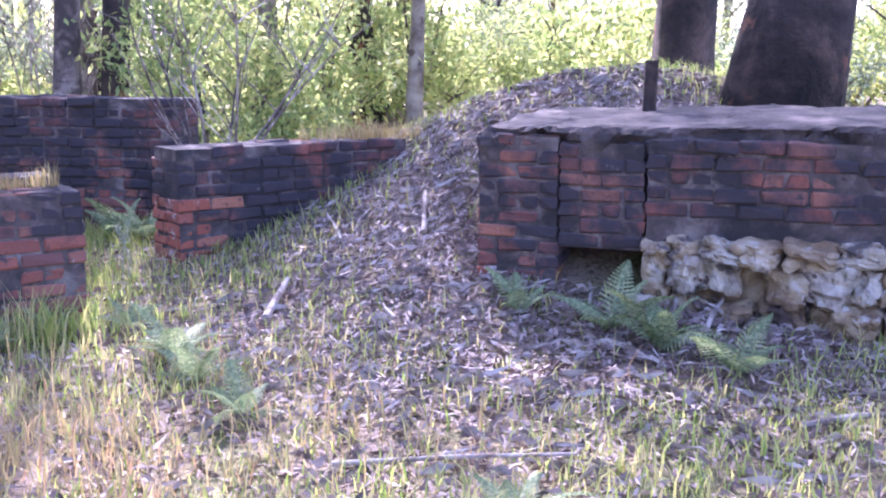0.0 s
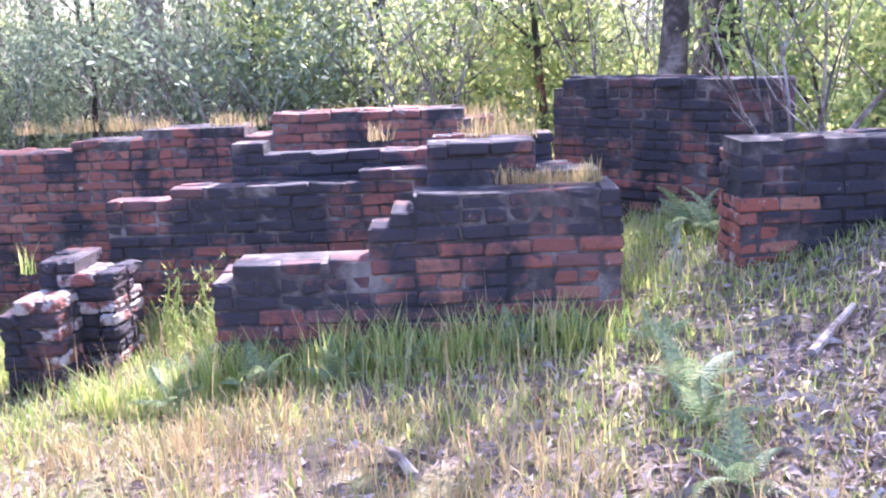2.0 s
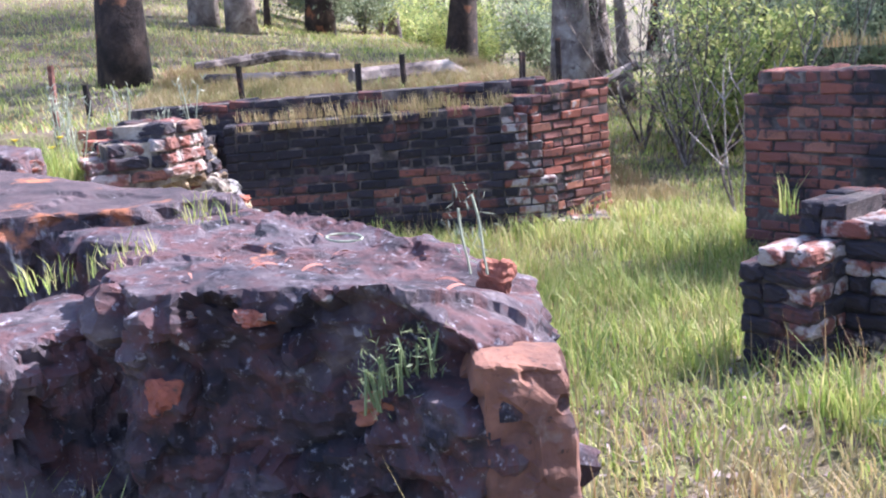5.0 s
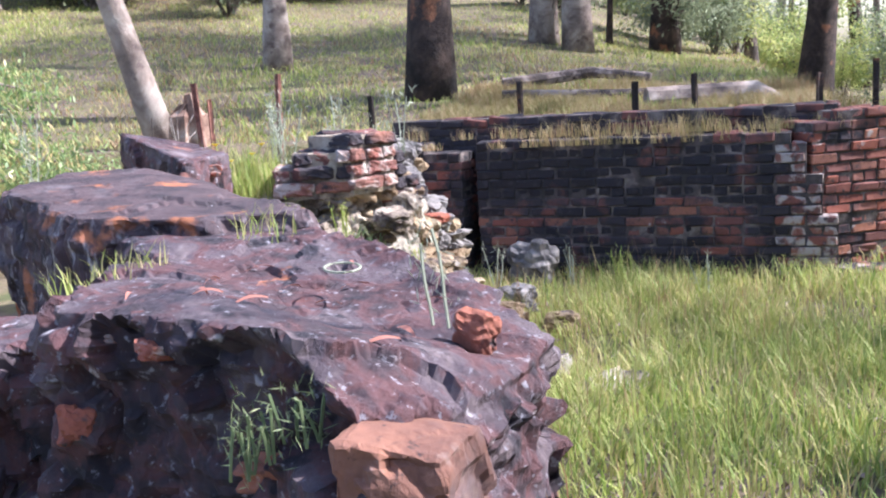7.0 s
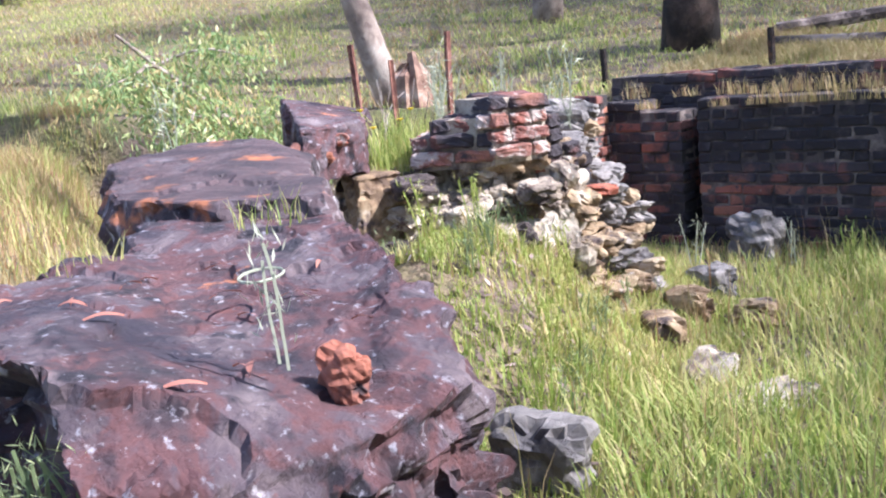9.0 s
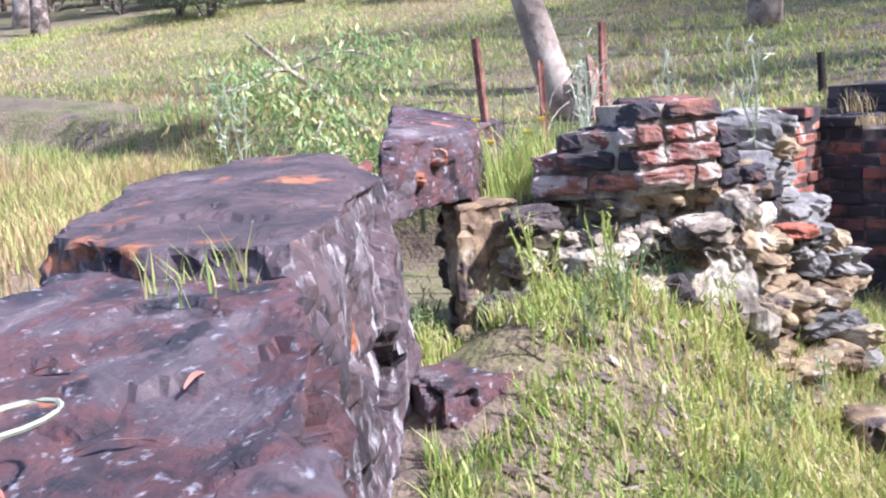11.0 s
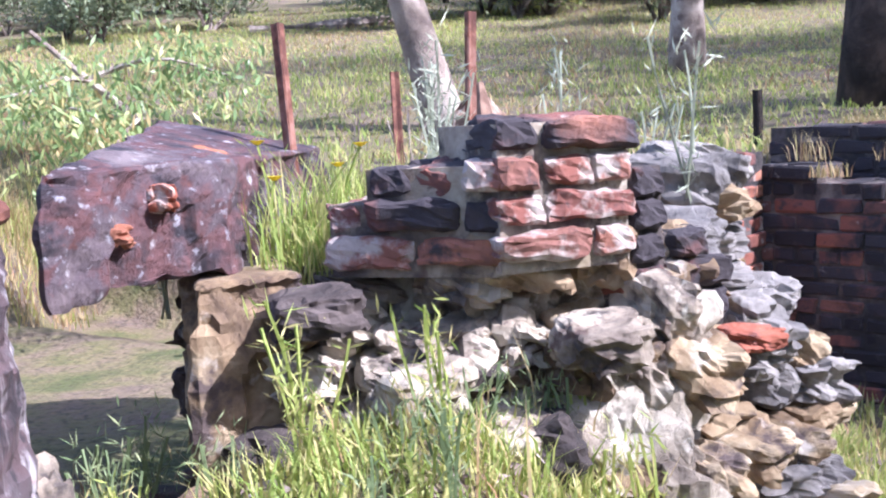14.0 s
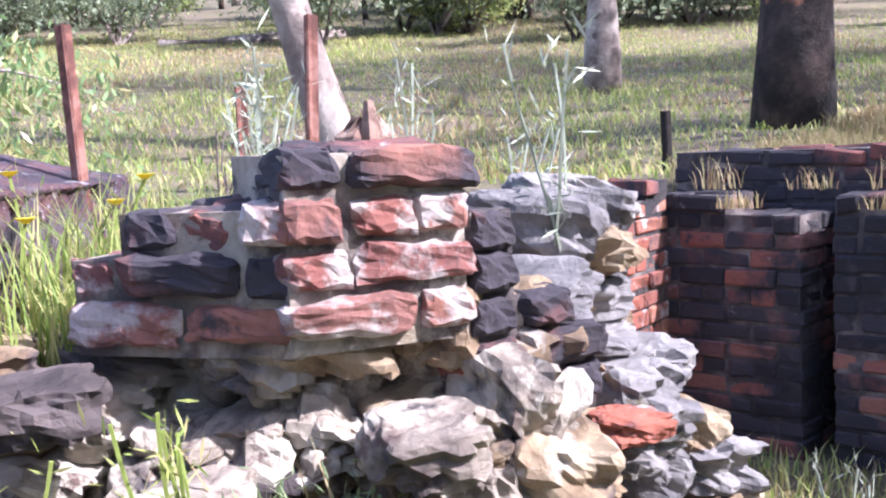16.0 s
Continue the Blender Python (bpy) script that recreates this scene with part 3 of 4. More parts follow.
mass("footing_core", OCHRE, [(1.05, 6.15), (3.2, 5.45), (3.5, 6.3), (1.4, 7.0)], -0.3, .62, "", "", 8, 0.02, 5.0, 0.04, 0.0, foot)
stone_face(foot, on_face(0.95), on_face(3.2), -0.25, .55, OCHRE, 11, .05, .15, LIME, .07)

# loose stones in the grass
for x, y, sx, sy, sz, k, mat, what in ((-9.75, 2.55, .38, .3, .42, 1, GREYROCK, "grey boulder before a brick wall"), (-9.2, 1.55, .5, .3, .34, 2, LIME, "pale yellow stone in grass"),
                                       (-6.62, 3.35, .42, .24, .1, 3, LIME, "flat pale stone in grass"), (-6.95, 3.0, .4, .22, .14, 4, LIME, "flat pale stone in grass"),
                                       (-7.25, 2.68, .26, .2, .2, 5, OCHRE, "dark squared stone in grass"), (-5.3, 2.9, .34, .3, .3, 6, GREYROCK, "mossy grey stone in grass"),
                                       (-5.6, 2.3, .22, .2, .16, 7, OCHRE, "small brown stone in grass"), (-8.1, 2.95, .3, .24, .16, 8, OCHRE, "fallen brick rubble in grass"),
                                       (-8.5, 2.6, .3, .24, .2, 9, GREYROCK, "fallen grey stone in grass"), (-7.9, 2.62, .28, .2, .2, 2, OCHRE, "fallen brown stone in grass"),
                                       (-6.1, 1.35, .2, .2, .22, 5, OCHRE, "orange brown stone beside slab"), (-6.25, 1.2, .16, .14, .3, 4, LIME, "pale upright stone beside slab")):
    tagged(stone(mat, None, (x, y, float(ground(x, y)) + sz * .28), (sx, sy, sz), (0.05, -0.08, k * .8), k, "boulder" if sz > .3 else "stone"), what, "stone", "loose stones")


# ---- plants ----
def leaf_material(name, stops, through_light=0.45, gloss=0.6):
    m, nt, b = material(name)
    isl = node(nt, "NewGeometry").outputs["Random Per Island"]
    rnd = node(nt, "ObjectInfo").outputs["Random"]
    pos = node(nt, "NewGeometry").outputs["Position"]
    big = node(nt, "TexNoise", {"Vector": pos, "Scale": 0.7, "Detail": 4.0}).outputs[0]
    f = node(nt, "Math", {0: isl, 1: 0.55}, operation="MULTIPLY").outputs[0]
    f = node(nt, "Math", {0: big, 1: 0.7, 2: f}, operation="MULTIPLY_ADD").outputs[0]
    f = node(nt, "Math", {0: rnd, 1: 0.12, 2: f}, operation="MULTIPLY_ADD").outputs[0]
    f = node(nt, "MapRange", {"Value": f, "From Min": 0.2, "From Max": 0.95}).outputs[0]
    c = ramp(nt, f, stops)
    nt.links.new(c, b.inputs["Base Color"])
    b.inputs["Roughness"].default_value = gloss
    t = node(nt, "BsdfTranslucent", {"Color": c})
    s = node(nt, "MixShader", {0: through_light})
    nt.links.new(b.outputs[0], s.inputs[1])
    nt.links.new(t.outputs[0], s.inputs[2])
    nt.links.new(s.outputs[0], nt.nodes["Material Output"].inputs[0])
    return m


GRASS = leaf_material("green_grass", [(0.0, (0.10, 0.18, 0.035)), (0.35, (0.27, 0.37, 0.08)), (0.65, (0.44, 0.48, 0.14)), (1.0, (0.62, 0.53, 0.25))], 0.45)
STRAW = leaf_material("dry_grass", [(0.0, (0.20, 0.21, 0.065)), (0.4, (0.34, 0.28, 0.12)), (0.75, (0.48, 0.37, 0.19)), (1.0, (0.40, 0.23, 0.13))], 0.4)
BUSH = leaf_material("bush_leaf", [(0.0, (0.12, 0.18, 0.06)), (0.4, (0.25, 0.33, 0.11)), (0.7, (0.42, 0.48, 0.17)), (1.0, (0.62, 0.60, 0.24))], 0.55)
OLIVE = leaf_material("olive_leaf", [(0.0, (0.08, 0.11, 0.07)), (0.5, (0.18, 0.23, 0.14)), (1.0, (0.33, 0.37, 0.23))], 0.45)
GUM = leaf_material("gum_leaf", [(0.0, (0.11, 0.19, 0.08)), (0.5, (0.21, 0.31, 0.12)), (0.8, (0.36, 0.43, 0.17)), (1.0, (0.50, 0.38, 0.18))], 0.4, 0.45)
FERN = leaf_material("fern_leaf", [(0.0, (0.10, 0.15, 0.07)), (0.5, (0.20, 0.27, 0.13)), (1.0, (0.36, 0.40, 0.20))], 0.4)
SILVER = leaf_material("silver_weed", [(0.0, (0.24, 0.28, 0.20)), (1.0, (0.46, 0.48, 0.37))], 0.25)
LITTER = leaf_material("dead_leaf_litter", [(0.0, (0.05, 0.035, 0.032)), (0.4, (0.13, 0.09, 0.078)), (0.75, (0.24, 0.175, 0.155)), (1.0, (0.46, 0.38, 0.35))], 0.1, 0.7)
REDLEAF = leaf_material("red_dead_leaf", [(0.0, (0.16, 0.065, 0.05)), (1.0, (0.36, 0.15, 0.11))], 0.15)
YELLOW = leaf_material("yellow_petal", [(0.0, (0.75, 0.58, 0.03)), (1.0, (0.85, 0.70, 0.05))], 0.3)
BARK = plain_rock("grey_brown_bark", [(0.3, (0.07, 0.055, 0.05)), (0.5, (0.17, 0.13, 0.115)), (0.7, (0.34, 0.28, 0.25))], 3.0, [(12.0, 0.55, 0.65, (0.06, 0.045, 0.04))], 0.95, 0.04)
DARKBARK = plain_rock("dark_ironbark", [(0.2, (0.020, 0.015, 0.014)), (0.55, (0.05, 0.035, 0.031)), (0.85, (0.11, 0.075, 0.062))], 3.0, [(1.6, 0.58, 0.64, (0.30, 0.13, 0.07))], 0.95, 0.05)
PALEBARK = plain_rock("pale_gum_bark", [(0.15, (0.12, 0.09, 0.08)), (0.5, (0.27, 0.215, 0.185)), (0.9, (0.46, 0.40, 0.35))], 3.0, [(5.0, 0.57, 0.64, (0.14, 0.10, 0.09))], 0.9, 0.03)
TWIG = plain_rock("dry_twig", [(0.3, (0.16, 0.12, 0.10)), (0.7, (0.44, 0.38, 0.34))], 9.0, [], 0.9, 0.01)
RUST = plain_rock("rusty_iron", [(0.3, (0.10, 0.035, 0.025)), (0.55, (0.19, 0.075, 0.05)), (0.8, (0.26, 0.13, 0.10))], 14.0, [], 0.8, 0.005)
STUMP = plain_rock("orange_split_wood", [(0.3, (0.20, 0.115, 0.085)), (0.6, (0.36, 0.23, 0.17)), (0.8, (0.48, 0.37, 0.30))], 6.0, [], 0.85, 0.03)

# plan areas that walls and blocks take up: (x0, y0, x1, y1, reach to each side of that line)
SOLID = [(-3.72, 4.95, -2.05, 6.18, -.02, .38), (-3.0, 5.87, -2.26, 6.42, 0, .3), (-5.7, 5.75, -3.1, 7.5, 0, .55), (-7.95, 5.87, -4.3, 8.35, 0, .5), (-4.28, 9.31, -2.35, 8.99, 0, .5),
         (-1.78, 7.15, -.35, 8.24, 0, .42), (.12, 6.41, 3.1, 5.45, 0, 1.1), (-10.3, 1.2, -9.69, 5.42, 0, .3), (-4.0, 3.4, -6.2, 1.35, -.08, .95), (-3.1, 2.1, -3.1, 3.3, -.06, .8), (-4.2, 2.0, -4.1, 1.5, -.2, .3),
         (-6.95, 1.3, -7.4, 2.25, -.12, .6), (-6.36, 1.02, -6.66, 1.62, -.22, .35), (-5.2, 4.6, -4.85, 5.05, -.1, .3), (-7.4, 2.2, -8.1, 2.25, 0, .5), (-5.85, 1.70, -6.32, 1.78, -.28, .22)]


def free(x, y):
    ok = np.ones(len(x), bool)
    for x0, y0, x1, y1, lo, hi in SOLID:
        l = math.hypot(x1 - x0, y1 - y0)
        ux, uy = (x1 - x0) / l, (y1 - y0) / l
        s, d = (x - x0) * ux + (y - y0) * uy, -(x - x0) * uy + (y - y0) * ux
        ok &= ~((s > -.03) & (s < l + .03) & (d > lo) & (d < hi))
    return ok


RNG = np.random.default_rng(5)


def blades(x, y, height, width, bend, z=None):
    """Grass blades, three triangles each, as arrays."""
    n = len(x)
    z = ground(x, y) - 0.01 if z is None else z
    a = RNG.uniform(0, 2 * np.pi, n)
    side = np.stack([np.cos(a), np.sin(a), 0 * a], -1)
    out = np.stack([-np.sin(a), np.cos(a), 0 * a], -1) * (bend * RNG.uniform(.2, 1.2, n))[:, None]
    base = np.stack([x, y, z], -1)
    up = np.stack([0 * a, 0 * a, height], -1)
    w = (side * (width / 2)[:, None])
    mid = base + up * .55 + out * .3
    tip = base + up * RNG.uniform(.85, 1, n)[:, None] + out
    V = np.stack([base - w, base + w, mid + w * .75, mid - w * .75, tip], 1).reshape(-1, 3)
    k = np.arange(n)[:, None] * 5
    F = np.concatenate([k + [0, 1, 2], k + [0, 2, 3], k + [3, 2, 4]])
    return V, F


def scatter(n, x0, x1, y0, y1, keep):
    x, y = RNG.uniform(x0, x1, n), RNG.uniform(y0, y1, n)
    ok = free(x, y) & (RNG.random(n) < keep(x, y))
    return x[ok], y[ok]


def clumpy(x, y, s, sharp=1.5):
    return np.clip(.5 + sharp * .5 * wobble(x, y, s) + .3 * wobble(y, x, s * 2.7), 0, 1)


def grass_patch(name, n, box, keep, height, width, mat, label, bend=.8):
    x, y = scatter(n, *box, keep)
    h = height(x, y) * RNG.uniform(.45, 1.25, len(x))
    V, F = blades(x, y, h, width * RNG.uniform(.6, 1.4, len(x)), h * bend)
    return tagged(new(name, arrays_mesh(name, V, F, mat)), label, "grass", kind="stuff")


def dry_zone(x, y):
    """Where the ground is dry and trodden: along the way walked, and on the bank."""
    way = np.exp(-(((y - 4.35 - .12 * (x + 1)) / .62) ** 2)) * ss(-4.6, -3.0, x) * ss(.3, -.9, x)
    bank = ss(.3, .8, .70 * (x + 3.85) - .71 * (y - 2.35)) * ss(3.6, 4.4, -x) * ss(13, 8.5, -x)
    return np.clip(way + .9 * bank, 0, 1)


def litter_zone(x, y):
    return np.clip(np.exp(-(((x - .6) / 1.7) ** 2) - (((y - 7.0) / 2.4) ** 2)) * 1.5, 0, 1)


def lush(x, y):
    near_walls = ss(5.1, 5.8, y) * ss(-9.5, -8.5, x) * ss(-2.2, -3.4, x)
    west = ss(-4.6, -5.6, x) * ss(2.4, 3.4, y)
    return np.clip(.25 + .55 * west + .5 * near_walls, 0, 1)


grass_patch("green_grass", 300000, (-10.2, 2.4, 1.6, 12.0), lambda x, y: (1 - .85 * dry_zone(x, y)) * (1 - .88 * litter_zone(x, y)) * (.3 + .7 * clumpy(x, y, 1.7)) * ss(-12, -9, -y) * (.35 + .65 * lush(x, y)),
            lambda x, y: .07 + .19 * lush(x, y) * (.5 + .7 * clumpy(x, y, 2.9)), .009, GRASS, "fresh green grass between the ruins")
grass_patch("dry_grass", 110000, (-9.8, 2.4, .5, 7.5), lambda x, y: (.15 + .8 * dry_zone(x, y)) * (1 - .85 * litter_zone(x, y)) * (.2 + .8 * clumpy(x, y, 2.3)),
            lambda x, y: .10 + .12 * clumpy(x, y, 1.3), .007, STRAW, "dry straw-coloured grass along the way")
grass_patch("bank_grass", 120000, (-16, -3.4, -5.5, 2.4), lambda x, y: ss(.2, .6, .70 * (x + 3.85) - .71 * (y - 2.35)) * (.3 + .7 * clumpy(x, y, 1.1)), lambda x, y: .14 + .14 * clumpy(x, y, 2.0), .007, STRAW, "tall dry grass on a bank")
grass_patch("bank_green_grass", 70000, (-16, -3.4, -7, 2.4), lambda x, y: ss(.2, .6, .70 * (x + 3.85) - .71 * (y - 2.35)) * clumpy(x, y, .8), lambda x, y: .14 + .14 * clumpy(x, y, 2.0), .008, GRASS, "tall green grass on a bank")
grass_patch("rubble_grass", 52000, (-8.6, -5.4, 1.3, 3.0), lambda x, y: .35 + .6 * clumpy(x, y, 3.0), lambda x, y: .03 + .08 * clumpy(x, y, 2.2), .006, GRASS, "green grass among rubble stones")
grass_patch("terrace_grass", 60000, (-16, -10.4, 1.0, 6.5), lambda x, y: .3 + .7 * clumpy(x, y, 1.2), lambda x, y: .10 + .12 * clumpy(x, y, 1.9), .008, STRAW, "dry grass on the terrace")
grass_patch("far_dry_grass", 90000, (-36, -11, -22, 12), lambda x, y: ss(-38, -14, x) * (1 - clumpy(x, y, .5)), lambda x, y: .06 + .10 * clumpy(x, y, .9), .016, STRAW, "dry grass of the open field", 1.3)
grass_patch("far_grass", 190000, (-40, -11, -24, 16), lambda x, y: ss(-42, -16, x) * (.3 + .7 * clumpy(x, y, .5)), lambda x, y: .06 + .10 * clumpy(x, y, .7), .016, GRASS, "green grass of the open field", 1.3)
grass_patch("north_grass", 120000, (-18, 6, 6.5, 22), lambda x, y: ss(24, 12, y) * (1 - litter_zone(x, y)) * (.3 + .7 * clumpy(x, y, .6)), lambda x, y: (.22 + .25 * clumpy(x, y, .9)) * (.3 + .7 * ss(9.5, 11.5, y)), .012, GRASS, "long grass under the bush")


grass_patch("wall_foot_grass", 16000, (-4.3, -1.9, 4.4, 6.0), lambda x, y: np.exp(-(((y - (4.72 + .735 * (x + 3.72))) / .2) ** 2)) * (.3 + .7 * clumpy(x, y, 3.1)), lambda x, y: .16 + .16 * clumpy(x, y, 4.0), .008, GRASS, "long green grass at a wall foot", .6)
grass_patch("seed_grass", 2600, (-10, -1, 2.6, 7.0), lambda x, y: clumpy(x, y, 2.1) * (1 - litter_zone(x, y)), lambda x, y: .40 + 0 * x, .004, STRAW, "tall thin seeding grass stalks", .35)


def top_tufts(name, spots, mat, label):
    """Tufts of grass that root on wall tops."""
    parts = []
    for x, y, z, r, n, h in spots:
        a, q = RNG.uniform(0, 2 * np.pi, n), r * np.sqrt(RNG.random(n))
        hh = h * RNG.uniform(.4, 1.2, n)
        parts.append(blades(x + q * np.cos(a), y + q * np.sin(a), hh, np.full(n, .006), hh * .6, np.full(n, z)))
    k, V, F = 0, [], []
    for v, f in parts:
        V.append(v)
        F.append(f + k)
        k += len(v)
    return tagged(new(name, arrays_mesh(name, np.concatenate(V), np.concatenate(F), mat)), label, "grass", kind="stuff")


def along_top(x0, y0, x1, y1, z, n, seed, r=.1, per=40, h=.14):
    rng = random.Random(seed)
    return [(x0 + (x1 - x0) * t, y0 + (y1 - y0) * t, z, r, per, h * rng.uniform(.6, 1.4)) for t in (rng.random() for _ in range(n))]


top_tufts("wall_top_grass", along_top(-7.6, 6.35, -4.4, 8.6, .84, 26, 1, .14, 50, .14) + along_top(-10.15, 1.5, -9.9, 4.6, .40, 22, 2, .08, 36, .12) + along_top(-10.5, 1.4, -10.05, 5.0, .46, 26, 3, .12, 40, .13)
          + along_top(-2.6, 6.0, -2.2, 6.25, .74, 6, 4, .08, 60, .11) + along_top(-4.4, 7.1, -3.4, 7.6, .8, 6, 5, .1, 40, .16) + along_top(-1.0, 8.0, -.3, 8.4, .86, 8, 6, .15, 60, .12), STRAW, "dry grass growing on wall tops")
top_tufts("block_top_grass", [(-4.2, 2.06, .46, .12, 90, .13), (-4.75, 2.3, .5, .12, 40, .16), (-5.55, 1.55, .46, .18, 90, .09), (-6.1, .9, .56, .16, 60, .08), (-7.2, 1.25, .4, .2, 260, .3), (-7.45, 1.1, .38, .2, 260, .35), (-6.98, 1.3, .34, .12, 110, .25),
                              (-5.3, 4.9, .2, .05, 30, .2), (-4.45, 1.75, .4, .12, 40, .11)], GRASS, "green grass rooted on broken masonry")


def chips(name, n, box, keep, length, width, mat, label, lift=.012):
    """Fallen leaves and bark: small bent flakes lying on the ground."""
    x, y = scatter(n, *box, keep)
    n = len(x)
    a, l, w = RNG.uniform(0, 2 * np.pi, n), length * RNG.uniform(.5, 1.6, n), width * RNG.uniform(.6, 1.4, n)
    d, s = np.stack([np.cos(a), np.sin(a)], -1), np.stack([-np.sin(a), np.cos(a)], -1)
    c = np.stack([x, y], -1)
    ends = [c - d * l[:, None] / 2, c + s * w[:, None] / 2, c + d * l[:, None] / 2, c - s * w[:, None] / 2]
    V = np.stack([np.concatenate([p, (ground(p[:, 0], p[:, 1]) + lift * RNG.uniform(.2, 3.2, n))[:, None]], -1) for p in ends], 1).reshape(-1, 3)
    F = np.arange(n)[:, None] * 4 + np.arange(4)
    return tagged(new(name, arrays_mesh(name, V, F, mat)), label, "leaf litter", kind="stuff")


chips("bark_strips", 2600, (-2.2, 3, 3.6, 10), lambda x, y: np.clip(litter_zone(x, y) + .1, 0, 1), .15, .011, TWIG, "pale bark strips and twigs on the mound", .02)
chips("leaf_litter", 110000, (-3, 6, 2.6, 11), lambda x, y: np.clip(litter_zone(x, y) + .06, 0, 1), .065, .013, LITTER, "dead leaves and bark strips on the mound")
chips("leaf_litter", 14000, (-9, 2.5, 1.5, 6), lambda x, y: .25 + .4 * clumpy(x, y, 1.9), .06, .015, LITTER, "scattered dead leaves in grass")


def tube(bm, pts, radii, n=7, knobs=0.0, seed=0):
    rings = []
    for k, (p, r) in enumerate(zip(pts, radii)):
        p = Vector(p)
        d = (Vector(pts[min(k + 1, len(pts) - 1)]) - Vector(pts[max(k - 1, 0)])).normalized()
        u = d.orthogonal().normalized() if abs(d.z) < .95 else Vector((1, 0, 0)).cross(d).normalized()
        v = d.cross(u)
        rings.append([bm.verts.new(p + (u * math.cos(q) + v * math.sin(q)) * r * (1 + knobs * noise.noise(Vector((q * 1.3 + seed, k * .8, seed))))) for q in (2 * math.pi * j / n for j in range(n))])
    for a, b in zip(rings, rings[1:]):
        for j in range(n):
            bm.faces.new((a[j], a[(j + 1) % n], b[(j + 1) % n], b[j]))
    bm.faces.new(rings[0][::-1])
    bm.faces.new(rings[-1])


def limb(start, way, length, r, rng, steps_=6, droop=0.0, wander=.25):
    pts, p, d = [Vector(start)], Vector(start), Vector(way).normalized()
    for k in range(steps_):
        d = (d + Vector([rng.uniform(-wander, wander) for _ in range(3)]) + Vector((0, 0, -droop))).normalized()
        p = p + d * length / steps_
        pts.append(p.copy())
    return pts, [max(.004, r * (1 - .8 * k / steps_)) for k in range(steps_ + 1)]


def leaf_cloud(name, centres, spread, n, length, width, mat, parent, seed, hang=.3, flat=.8):
    """Leaves in clumps round the given centres, each a folded kite of two triangles."""
    rng = np.random.default_rng(seed)
    c = np.asarray(centres, float)[rng.integers(0, len(centres), n)]
    c = c + rng.normal(0, 1, (n, 3)) * spread * np.array([1, 1, flat])
    d = rng.normal(0, 1, (n, 3)) + np.array([0, 0, -hang * 2])
    d /= np.linalg.norm(d, axis=1)[:, None]
    s = np.cross(d, rng.normal(0, 1, (n, 3)))
    s /= np.linalg.norm(s, axis=1)[:, None] + 1e-6
    l, w = length * rng.uniform(.5, 1.3, n)[:, None], width * rng.uniform(.6, 1.3, n)[:, None]
    V = np.stack([c, c + d * l * .45 + s * w / 2, c + d * l, c + d * l * .45 - s * w / 2], 1).reshape(-1, 3)
    F = np.arange(n)[:, None] * 4 + np.arange(4)
    ob = new(name, arrays_mesh(name, V, F, mat))
    ob.parent = parent
    return ob


def shrub(seed, height, mat, leaves, size, label):
    rng = random.Random(seed)
    root = tagged(new("shrub"), label, "shrub", "bushland shrubs")
    bm, tips = bmesh.new(), []
    for k in range(6):
        a = rng.uniform(0, 6.28)
        pts, rad = limb((0, 0, -.1), (math.cos(a) * .55, math.sin(a) * .55, 1), height * rng.uniform(.6, .95), .035, rng, 6)
        tube(bm, pts, rad, 5)
        tips += [p for p in pts[2:]]
        for q in range(4):
            b = pts[rng.randrange(2, 6)]
            g, r2 = limb(b, (rng.uniform(-1, 1), rng.uniform(-1, 1), .4), height * .35, .014, rng, 4)
            tube(bm, g, r2, 4)
            tips += g[1:]
    part("stem", bm, BARK, root)
    leaf_cloud("crown", tips + [Vector((rng.uniform(-.5, .5) * height * .7, rng.uniform(-.5, .5) * height * .7, rng.uniform(.1, .5) * height)) for _ in range(7)], height * .06, leaves, size, size * .38, mat, root, seed)
    return root


def gum_tree(seed, height, r, lean, bark, mat, label, leaves=5000, bare=False, first=.35, knob=.14, limbs=7, group="bushland trees"):
    rng = random.Random(seed)
    root = tagged(new("tree"), label, "tree", group)
    pts = [Vector((lean[0] * t + .05 * height * .3 * math.sin(t * 5 + seed) * (.3 if r < .2 else .15), lean[1] * t, height * t - .15)) for t in (k / 14 for k in range(15))]
    rad = [r * (1.25 if k == 0 else 1.08 if k == 1 else 1 - .75 * k / 14) for k in range(15)]
    bm = bmesh.new()
    tube(bm, pts, rad, 14, knob, seed)
    part("trunk", bm, bark, root, smooth=True)
    tips = []
    for k in range(limbs):
        j = min(13, int((first + (1 - first) * (k + rng.random()) / limbs) * 14))
        a = k * 2.4 + rng.uniform(-.5, .5)
        g, r2 = limb(pts[j], (math.cos(a), math.sin(a), .75), height * rng.uniform(.18, .34), rad[j] * .5, rng, 6)
        bm = bmesh.new()
        tube(bm, g, r2, 6)
        for q in range(3):
            b = g[rng.randrange(2, 6)]
            h, r3 = limb(b, (rng.uniform(-1, 1), rng.uniform(-1, 1), .5), height * .12, r2[3] * .5, rng, 4)
            tube(bm, h, r3, 4)
            tips += h[1:]
        part("limb", bm, bark, root)
        tips += g[3:]
    if not bare:
        leaf_cloud("crown", tips, height * .055, leaves, .16, .05, mat, root, seed, .7)
    return root


def put(root, x, y, turn=0.0, scale=1.0):
    root.matrix_world = Matrix.Translation((x, y, float(ground(x, y)))) @ Matrix.Rotation(turn, 4, "Z") @ Matrix.Scale(scale, 4)
    return root


def again(root, x, y, turn, scale):
    ob = copy_thing(root, Matrix())
    ob.matrix_world = Matrix.Translation((x, y, float(ground(x, y)))) @ Matrix.Rotation(turn, 4, "Z") @ Matrix.Scale(scale, 4)
    return ob


